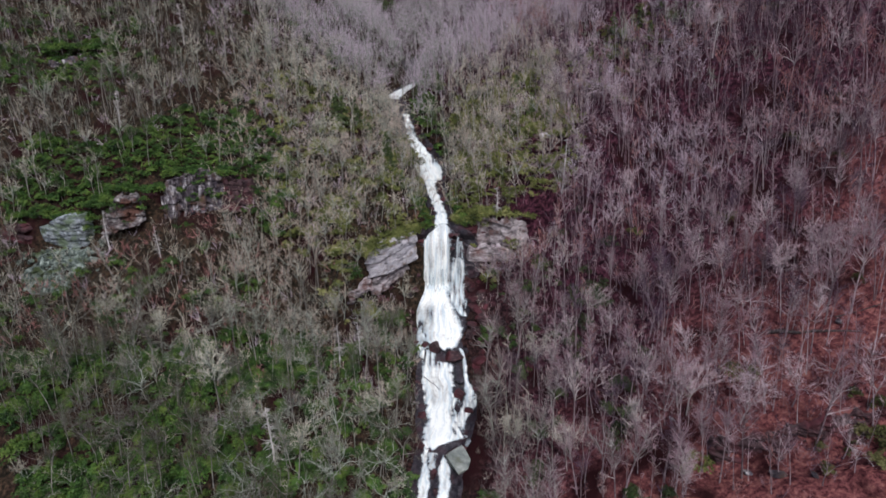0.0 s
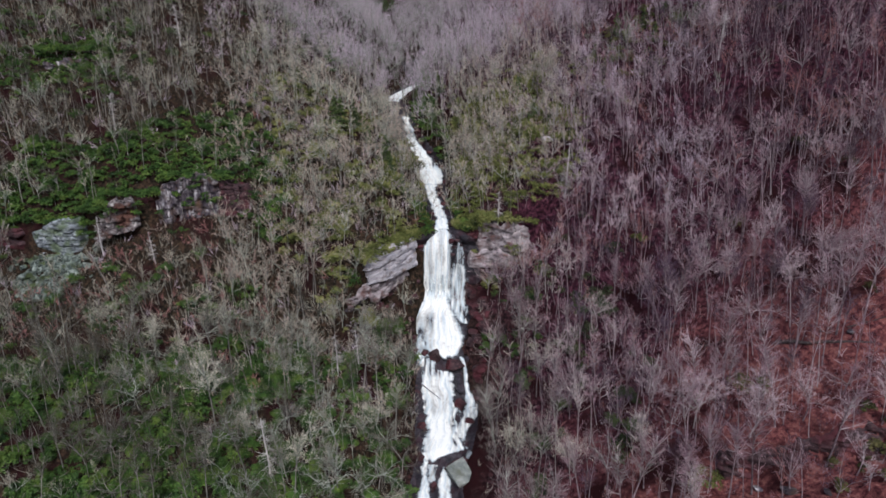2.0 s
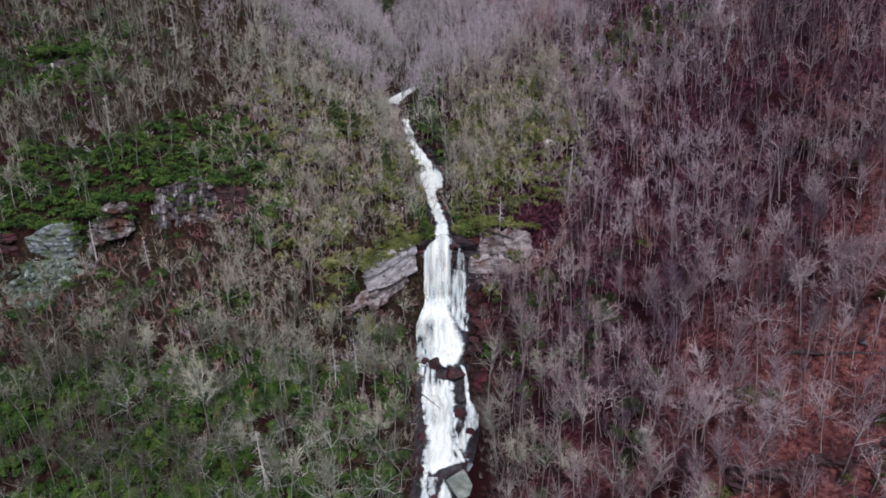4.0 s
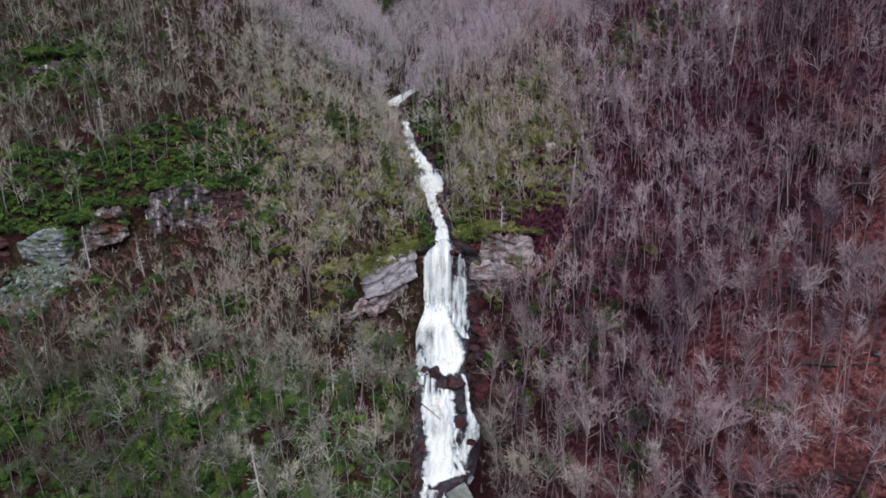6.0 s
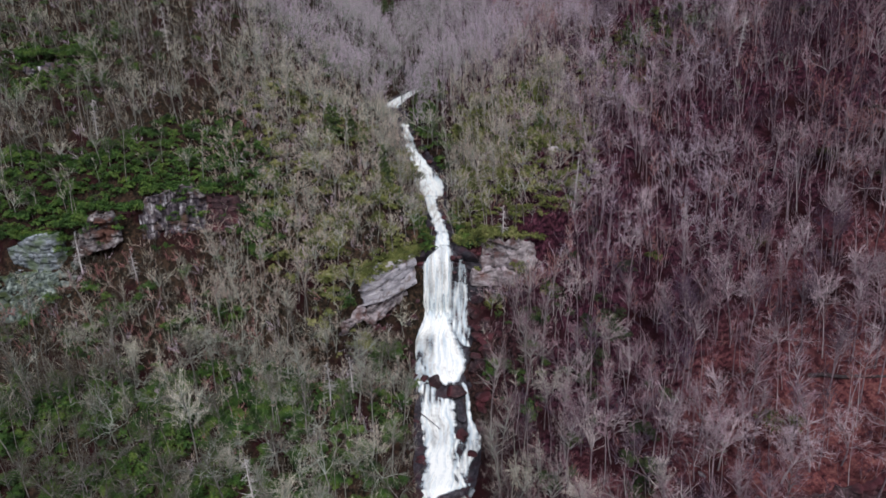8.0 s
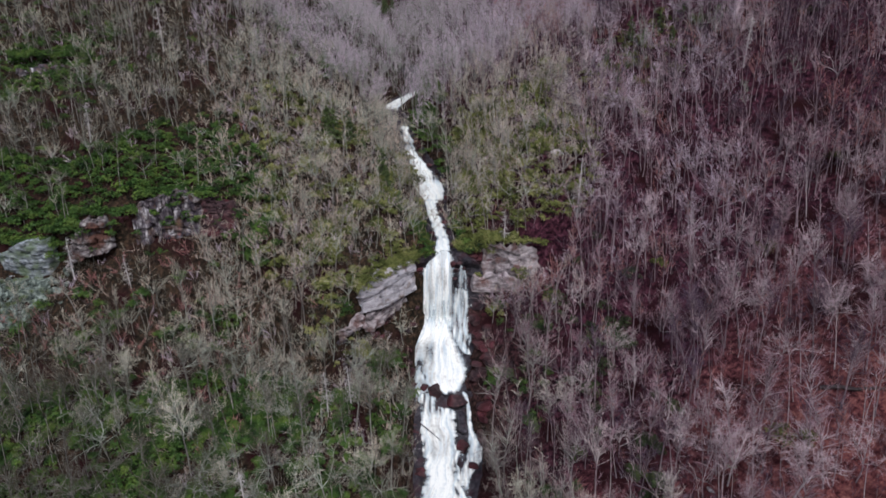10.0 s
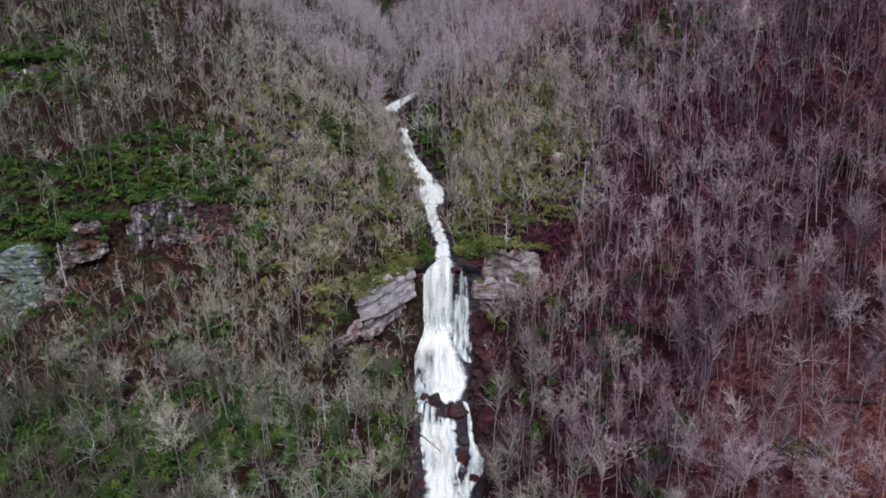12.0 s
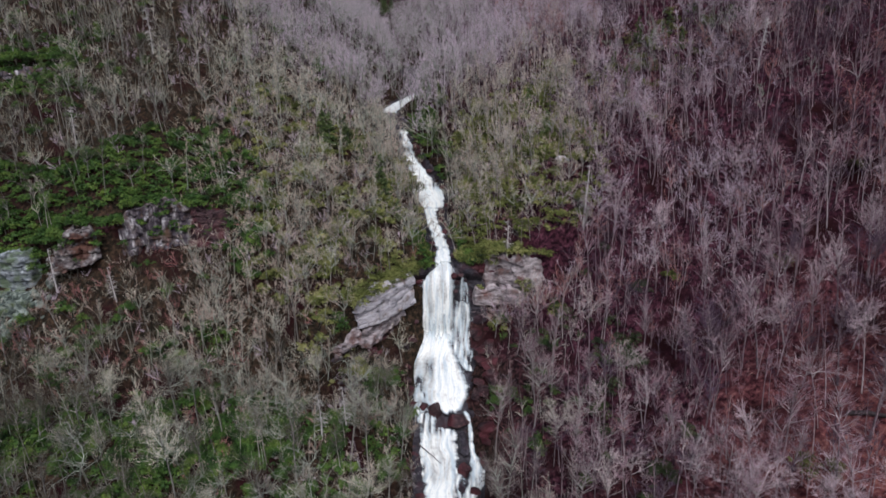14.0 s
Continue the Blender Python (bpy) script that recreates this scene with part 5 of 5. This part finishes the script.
def cliff(name, label, path, mat, bed=1.2, joint=4.0, amp=0.5, profile=lambda f: 0 * f, taper=(2.0, 2.0), seed=0, dip=0.0, ragged=0.6, wild=0.0):
    """A wall of bedded rock along a path of x, y, top, foot: beds that stand proud of one another, broken by upright joints.
    profile: metres before the line by height, from the top (0) to the foot (1)."""
    path = np.array(path, float)
    at = np.r_[0, np.cumsum(np.hypot(np.diff(path[:, 0]), np.diff(path[:, 1])))]
    run = at[-1]
    s1 = np.linspace(0, run, int(run / 0.24) + 2)
    line = np.stack([np.interp(s1, at, path[:, k]) for k in range(4)], 1)
    for _ in range(3):
        line[6:-6] = np.stack([np.convolve(line[:, k], np.ones(13) / 13, "valid") for k in range(4)], 1)
    way = np.gradient(line[:, :2], axis=0)
    way /= np.linalg.norm(way, axis=1, keepdims=True)
    nrm = np.stack([-way[:, 1], way[:, 0]], 1)
    nrm = nrm * np.where(nrm[:, 1] > 0, -1, 1)[:, None]
    s = s1[None]
    f = np.linspace(0, 1, int((line[:, 2] - line[:, 3]).max() / 0.2) + 2)[:, None]
    ends = np.zeros_like(s)
    if taper[0]:
        ends = ends + 1 - ramp01(s / taper[0])
    if taper[1]:
        ends = ends + 1 - ramp01((run - s) / taper[1])
    crest = line[None, :, 2] + ragged * (wavy(s, s * 0 + seed, 7.0, 70 + seed) + 0.5 * wavy(s, s * 0, 2.5, 71 + seed))
    crest = crest - wild * np.abs(wavy(s, s * 0 + 3.0, 16.0, 78 + seed)) - 3.0 * ends
    foot_z = line[None, :, 3] + 0 * s
    z = crest - f * (crest - foot_z)
    q = z / bed + 0.55 * wavy(s * 0.5, z * 0.6, 9.0, 72 + seed) + dip * s
    layer = np.floor(q)
    frac = q - layer
    long = joint * (1.0 + 0.5 * mixed(layer, 3 + seed))
    j = (s + 9 * mixed(layer, 1 + seed) + 0.25 * wavy(s, z, 1.5, 73)) / long
    cell = np.floor(j)
    gap = np.minimum(j - cell, 1 - j + cell) * long
    o = amp * (0.55 * mixed(layer, seed) + 0.75 * mixed(layer, cell + 13 * seed))
    open_crack = 0.25 + 0.9 * ramp01(wavy(s, z, 5.0, 77 + seed) + 0.5)
    o = o - open_crack * 0.55 * amp * np.exp(-((np.minimum(frac, 1 - frac) * bed) / 0.14) ** 2) - open_crack * 0.8 * amp * np.exp(-((gap / 0.2) ** 2))
    o = o + 0.32 * amp * wavy(s, z * 1.4, 5.0, 74 + seed) + 0.08 * wavy(s, z * 2, 0.9, 75 + seed) + profile(f) - 2.5 * ends
    v = np.stack([line[None, :, 0] + nrm[None, :, 0] * o, line[None, :, 1] + nrm[None, :, 1] * o, z + 0 * o], -1)
    back_way = np.concatenate([nrm, np.zeros((len(nrm), 1))], 1)[None]
    cap = v[:1] - back_way * 4.5 - np.array([0, 0, 0.3])
    foot = v[-1:] - back_way * 3.0 - np.array([0, 0, 0.5])
    v = np.concatenate([cap, v, foot])
    return tagged(new(name, mesh_of(name, v.reshape(-1, 3), lattice(v.shape[0], v.shape[1]), mat)), label, "cliff", kind="structure")


cliff("cliff_1", "pale bedded sandstone cliff overhanging beside the fall", [(-7.6, -27.0, 18.8, 8.2), (-13.5, -35.4, 18.8, 8.0), (-17.0, -40.2, 18.4, 8.2), (-20.0, -44.4, 17.0, 8.8)],
      M_ROCK_PALE, 2.6, 5.0, 0.5, lambda f: 0.45 * f - 2.8 * ramp01((f - 0.86) / 0.14), (1.2, 6.0), 1, 0.02, 0.6, 0.5)
# the undercut's shade is put into this wall's dark colour
cliff("cliff_2", "dark wet rock below the pale cliff, undercut shade in its colour", [(-5.2, -24.6, 10.6, -7), (-13.5, -35.0, 9.0, -8), (-19.5, -43.0, 8.6, -8), (-23.0, -47.5, 7.6, -8)], M_ROCK_WET_SHADE, 1.4, 3.5, 0.9, lambda f: -3.4 + 4.2 * f, (1.5, 3.0), 2)
cliff("cliff_8", "low broken pale ledge at the end of the cliff", [(-19.2, -44.0, 10.6, 7.6), (-23.5, -47.8, 8.8, 6.0), (-28.0, -51.0, 6.6, 4.0)], M_ROCK_TAN, 1.1, 1.8, 0.8, lambda f: -0.6 + 0.6 * f, (1.5, 3.0), 16, 0.06, 0.9, 2.0)
cliff("cliff_9", "lower pale bed tapering under the cliff", [(-9.4, -29.4, 8.8, 7.4), (-14.0, -36.2, 8.6, 4.6), (-19.4, -43.8, 8.8, 3.4)], M_ROCK_TAN, 1.6, 3.4, 0.6, lambda f: -0.9 + 0.5 * f, (1.5, 2.0), 17, 0.05, 0.5, 0.5)
cliff("cliff_3", "pale broken sandstone bluff beside the fall", [(9.5, -21.0, 19.6, 10.4), (14, -21.0, 21.4, 10.0), (20, -22.6, 20.8, 10.4), (26, -21.6, 21.0, 11.5), (32, -23.0, 18.0, 13.0)],
      M_ROCK_TAN, 4.0, 6.0, 0.9, lambda f: -0.8 + 1.8 * f, (2.0, 6.0), 3, 0.02, 1.6, 2.6)
cliff("cliff_4", "pale sandstone ledge under the bluff", [(7.6, -25.8, 12.6, 6.6), (13, -25.6, 12.4, 6.2), (19, -25.4, 12.0, 6.6), (25, -24.8, 11.4, 7.0)], M_ROCK_TAN, 1.9, 7.0, 0.45, lambda f: 0.2 - 1.8 * ramp01((f - 0.8) / 0.2), (1.2, 4.0), 4, 0.03, 0.7, 0.8)
cliff("cliff_5", "dark reddish wet rock under the ledge", [(5.8, -23.4, 7.4, -7), (28, -25.0, 8.0, -4)], M_ROCK_WET_SHADE, 1.2, 3.0, 0.8, lambda f: -1.6 + 3.6 * f, (1.0, 4.0), 5)
cliff("cliff_6", "dark wet rock at the lip of the fall", [(5.4, -22.8, 17.6, 10), (13.0, -20.8, 19.0, 10)], M_ROCK_WET_SHADE, 1.1, 2.2, 0.6, lambda f: 0.3 + 0 * f, (1.0, 2.0), 6)
# dark wall whose colour stands for the shadow wedge beside the curtain
cliff("cliff_7", "dark wet rock recess behind the fall, shade in its colour", [(-10.5, -24.6, 17, -5), (-4.6, -23.4, 17, -5)], M_ROCK_WET_SHADE, 1.3, 2.6, 0.6, lambda f: -0.4 + 1.0 * f, (0, 1.2), 7)
cliff("crag_1", "dark and white streaked rock crag under laurel", [(-90, -19.8, 30.6, 20.0), (-86, -17.4, 33.0, 20.5), (-80, -17.6, 34.2, 21.5), (-75, -17.0, 34.4, 22.5), (-69, -18.4, 33.6, 23.0)], M_ROCK_DARK, 3.0, 2.4, 1.3, lambda f: 0.2 + 2.2 * f ** 1.5, (2.5, 4.0), 8, 0.0, 1.4, 2.4)
cliff("crag_2", "pale broken rock outcrop on the slope", [(-108, -25.4, 23.6, 15.5), (-104, -24.4, 28.0, 18.0), (-99, -23.0, 29.6, 19.5), (-95, -21.6, 29.0, 20.0)], M_ROCK_BROKEN, 2.1, 2.6, 1.6, lambda f: -0.4 + 4.2 * f, (2.5, 2.0), 9, 0.06, 1.8, 3.0)
# dark sheet added between the crags as painted shade
cliff("crag_6", "dark rock sheet standing for shade between the outcrops", [(-97, -20.4, 30.4, 15.0), (-92, -18.4, 31.4, 16.0), (-87, -16.8, 32.0, 17.0)], M_ROCK_WET_SHADE, 1.6, 2.2, 1.0, lambda f: -1.5 + 3.0 * f, (1.5, 1.5), 14, 0.03, 1.2, 1.0)
cliff("crag_7", "dark rock at the end of the streaked crag", [(-72, -17.0, 34.4, 22.0), (-66, -18.8, 33.0, 23.0), (-61, -21.0, 30.5, 22.5)], M_ROCK_WET_SHADE, 1.6, 2.2, 1.0, lambda f: -0.8 + 2.6 * f, (1.5, 3.0), 15, 0.03, 1.2, 1.5)
cliff("crag_3", "blue-grey layered rock face with lichen", [(-130.5, -23.4, 18.6, 6.0), (-126, -24.6, 20.4, 5.5), (-119, -25.8, 22.4, 5.5), (-111.5, -25.0, 23.4, 6.0)], M_ROCK_GREY, 1.5, 4.0, 0.55, lambda f: 0.5 - 0.8 * f + 4.0 * ramp01((f - 0.6) / 0.4), (3.0, 3.0), 10, 0.05, 1.1, 1.8)
cliff("crag_4", "small grey outcrop high on the slope", [(-150, 30.2, 65.5, 58.5), (-130, 31.4, 66.0, 60)], M_ROCK_DARK, 1.8, 2.6, 0.7, lambda f: -0.3 + 1.0 * f, (4.0, 4.0), 11, 0.0, 1.0, 1.5)
cliff("crag_5", "dark rock ledge at the end of the crags", [(-158, -19.0, 17.5, 3), (-141, -22.6, 18.0, 3), (-131, -23.6, 19.4, 3)], M_ROCK_WET_SHADE, 1.4, 3.0, 1.2, lambda f: -0.8 + 2.4 * f, (5.0, 3.0), 12, 0.0, 1.0, 2.0)

# sunward face given a dark colour to stand for the shadowed ditch
cliff("ledge_1", "dark ledge under the leafy bank, ditch shade in its colour", [(54, -99.8, float(land(54, -98)) + 0.4, float(land(54, -103)) - 1.0), (64, -102.2, float(land(64, -100.5)) + 0.5, float(land(64, -105)) - 1.0),
                                                                 (76, -105.2, float(land(76, -103.5)) + 0.5, float(land(76, -108)) - 1.0), (90, -108.6, float(land(90, -107)) + 0.4, float(land(90, -111)) - 1.0)],
      M_ROCK_WET_SHADE, 0.9, 2.6, 0.7, lambda f: -0.4 + 1.2 * f, (4.0, 4.0), 13, 0.04, 0.6, 0.8)

talus = tagged(new("talus"), "pile of pale green lichened blocks below the crag", "rocks", kind="structure")
for k in range(290):
    tx = -120.5 + rng.normal() * 5.0
    ty = -26.0 - rng.uniform(0, 1) ** 1.2 * 13
    s = rng.uniform(0.7, 2.3)
    tz = float(land(tx, ty))
    stone(talus, M_TALUS, pose(tx, ty, tz + s * 0.15, rng.uniform(-40, 40), rng.uniform(-40, 40), rng.uniform(0, 180)), (s * 1.5, s, s * 0.8))


def boulder_mesh(seed, mat):
    """A weathered boulder: a lumpy solid with a few broken planes."""
    r = np.random.RandomState(seed)
    bm = bmesh.new()
    bmesh.ops.create_icosphere(bm, subdivisions=3, radius=0.5)
    planes = [(Vector(r.normal(size=3)).normalized(), r.uniform(0.27, 0.40)) for _ in range(15)]
    for v in bm.verts:
        p = v.co.copy()
        for n, d in planes:
            h = p.dot(n) - d
            if h > 0:
                p -= n * h
        v.co = p * (1 + 0.05 * noise.noise(p * 4 + Vector((seed, 0, 0))))
    me = bpy.data.meshes.new("boulder")
    bm.to_mesh(me)
    bm.free()
    me.materials.append(mat)
    return me


ROCKS = {m.name: [boulder_mesh(40 + k, m) for k in range(5)] for m in (M_ROCK_WET_SHADE, M_BED, M_ROCK_PALE, M_ROCK_GREY, M_ROCK_DARK)}


def boulder(px, py, pz, sx, sy, sz, mat, label, turn=0, lean=0, group=""):
    ob = tagged(new("boulder", ROCKS[mat.name][rng.randint(5)]), label, "boulder", group)
    ob.matrix_basis = pose(px, py, pz, lean, lean * 0.5, turn) @ Matrix.Diagonal((sx, sy, sz, 1))
    return ob


WET, GREY = "dark wet boulder standing in the white water", "pale grey boulder beside the stream"
boulder(-2.3, -48.8, -10.4, 4.2, 4.0, 6.0, M_ROCK_WET_SHADE, WET, 20, 8)
boulder(-5.0, -48.0, -10.0, 2.6, 2.6, 2.4, M_ROCK_WET_SHADE, WET, 70, 0)
boulder(3.6, -51.0, -12.6, 6.5, 5.0, 4.6, M_ROCK_WET_SHADE, WET, 0, -10)
boulder(4.8, -55.8, -15.6, 3.3, 9.5, 5.4, M_BED, "long black wet rock parting the cascade", 4, 0)
boulder(5.0, -61.6, -18.2, 3.8, 4.4, 4.0, M_ROCK_WET_SHADE, WET, 10, 5)
boulder(4.4, -66.0, -20.0, 2.4, 5.0, 3.0, M_BED, WET, 12, 5)
boulder(7.4, -66.8, -19.6, 3.4, 3.0, 2.4, M_ROCK_WET_SHADE, WET, 130, 5)
boulder(3.6, -79.5, -23.6, 9.0, 5.0, 4.2, M_ROCK_WET_SHADE, WET, 10, -12)
slab = tagged(new("boulder", block_mesh(931, M_ROCK_SLAB, 0.25)), "pale grey-green angular slab leaning beside the stream", "boulder")
slab.matrix_basis = pose(4.7, -82.0, -23.6, 30, -22, 28) @ Matrix.Diagonal((5.6, 6.6, 4.2, 1))
boulder(7.2, -77.5, -21.8, 3.6, 3.2, 2.8, M_ROCK_GREY, GREY, 80, 0)
boulder(9.0, -88.0, -25.5, 3.0, 2.2, 2.4, M_ROCK_GREY, GREY, 20, 25)
boulder(7.4, -91.0, -27.6, 4.4, 3.4, 3.6, M_ROCK_WET_SHADE, WET, 60, 0)
boulder(-2.5, -84.0, -26.2, 3.2, 3.0, 3.4, M_ROCK_WET_SHADE, WET, 30, 0)
boulder(-1.0, -88.5, -27.8, 3.4, 3.0, 3.0, M_ROCK_WET_SHADE, WET, 120, 10)
boulder(-5.6, -68.5, -20.2, 3.4, 4.0, 3.4, M_ROCK_WET_SHADE, WET, 0, 10)
boulder(-5.8, -77.0, -22.6, 3.0, 3.6, 3.0, M_ROCK_WET_SHADE, WET, 50, 0)
boulder(34.6, -5.5, float(land(34.6, -5.5)) + 0.3, 6.5, 3.0, 2.2, M_ROCK_PALE, "pale flat sandstone slab on the wooded knoll", 15, 12)
boulder(-21.0, -40.0, float(land(-21, -40)) + 0.2, 6.0, 3.0, 1.8, M_ROCK_PALE, "pale flat sandstone slab above the cliff", -10, 12)
for px, py, pz, r in ((2.9, -25.5, 16.2, 2.0), (3.7, -26.3, 14.6, 2.0), (4.6, -25.4, 16.4, 1.7), (3.2, -27.2, 12.4, 1.6), (5.9, -26.0, 15.2, 1.4)):
    boulder(px, py, pz, r * 1.2, r, r, M_ROCK_WET_SHADE, "dark wet rock at the lip of the fall", rng.uniform(0, 180), rng.uniform(-20, 20), "rocks at the lip")
for k in range(6):
    bx_, by_ = rng.uniform(-29, -19.5), rng.uniform(-52.5, -47.5)
    r = rng.uniform(1.2, 2.8)
    boulder(bx_, by_, float(land(bx_, by_)) + r * 0.2, r * 1.7, r, r * 0.6, M_ROCK_DARK, "grey broken sandstone block below the cliff", rng.uniform(0, 180), rng.uniform(-20, 20), "blocks below the pale cliff")
for by_, side_, s in ((40, 1, 2.6), (37, 1, 3.0), (33, 1, 2.8), (29, 1, 2.2), (24, 1, 2.4), (17.5, 1, 2.0), (17, -1, 2.2), (12, -1, 2.0), (9, 1, 2.2), (4, 1, 3.2), (3, 1, 2.4), (-2, -1, 1.8), (-8, 1, 2.0), (-14, -1, 2.0), (-19, 1, 2.2), (-21, -1, 2.0), (38, -1, 1.8), (27, -1, 1.8), (-1, 1, 2.4)):
    tab = np.array(UPPER)[::-1]
    bx_ = float(np.interp(by_, tab[:, 0], tab[:, 2 if side_ > 0 else 1])) + side_ * s * 0.45
    boulder(bx_, by_, float(np.interp(by_, BACK[:, 1], BACK[:, 2])) + 0.1 * s, s * 1.1, s * 1.2, s, M_ROCK_WET_SHADE, "dark wet rock at the edge of the upper cascade", rng.uniform(0, 180), rng.uniform(-20, 20), "rocks of the upper cascade")
for k in range(34):
    bx_, by_ = rng.uniform(8.5, 14.0), rng.uniform(-60, -27)
    s = rng.uniform(1.8, 4.4)
    boulder(bx_, by_, float(land(bx_, by_)) + s * 0.05, s * 1.3, s, s * 0.9, M_ROCK_WET_SHADE, "dark reddish wet rock on the bank of the fall", rng.uniform(0, 180), rng.uniform(-20, 20), "rocks of the fall's banks")
for k in range(26):
    by_ = rng.uniform(-80, -29)
    bx_ = -rng.uniform(7.0, 10.5) if by_ > -60 else -rng.uniform(6, 9)
    s = rng.uniform(1.0, 2.6)
    boulder(bx_, by_, float(land(bx_, by_)) + s * 0.12, s * 1.3, s, s * 0.9, M_ROCK_WET_SHADE, "dark reddish wet rock on the bank of the fall", rng.uniform(0, 180), rng.uniform(-20, 20), "rocks of the fall's banks")
for bx_, by_, s in ((67, -109, 2.6), (63, -106, 1.8), (72, -112, 1.6), (-60, -60, 1.6), (88, -86, 1.6), (52, -92, 1.4)):
    boulder(bx_, by_, float(land(bx_, by_)) + s * 0.15, s * 1.4, s, s * 0.9, M_ROCK_DARK, "grey boulder among fallen leaves", rng.uniform(0, 180), 8, "boulders of the slopes")


# ---- fallen logs ----
def fallen_log(ax, ay, bx_, by_, r, lift, mat, label):
    n = 7
    pts = []
    for k in range(n):
        q = k / (n - 1)
        lx, ly = ax + (bx_ - ax) * q, ay + (by_ - ay) * q
        pts.append((lx, ly))
    za, zb = lift(ax, ay), lift(bx_, by_)
    soup = Soup()
    line = np.array([(p[0], p[1], za + (zb - za) * k / (n - 1) + rng.normal() * r * 0.4) for k, p in enumerate(pts)])
    tube(soup, line, r * 0.8 * np.linspace(1.0, 0.45, n), 7)
    twig_fan(soup, rng, line[3:], 6, 1.2, r * 0.2, 0.8, 0.3)
    return tagged(new("fallen_log", mesh_of("fallen_log", *soup.arrays(), mat)), label, "log", "fallen logs")


def on_land(lx, ly):
    return float(land(lx, ly)) + 0.3


LOG = "dark rotting fallen log lying on red-brown leaves"
for ax, ay, bx_, by_, r in ((61, -74.5, 67, -76.2, 0.22), (75.5, -81.4, 90.5, -89.8, 0.6), (88, -84.5, 96, -86.4, 0.24), (66, -102, 73, -103, 0.22),
                            (40, -70, 45, -67, 0.18), (-80, -62, -74, -59.5, 0.18), (-104, -33, -98, -35.5, 0.18)):
    fallen_log(ax, ay, bx_, by_, r, on_land, M_LOG, LOG)
fallen_log(-6.4, -56.0, -0.6, -60.5, 0.16, lambda lx, ly: float(np.interp(ly, BACK[:, 1], BACK[:, 2])) + 1.0, M_LOG, "dark fallen trunk lodged across the cascade")
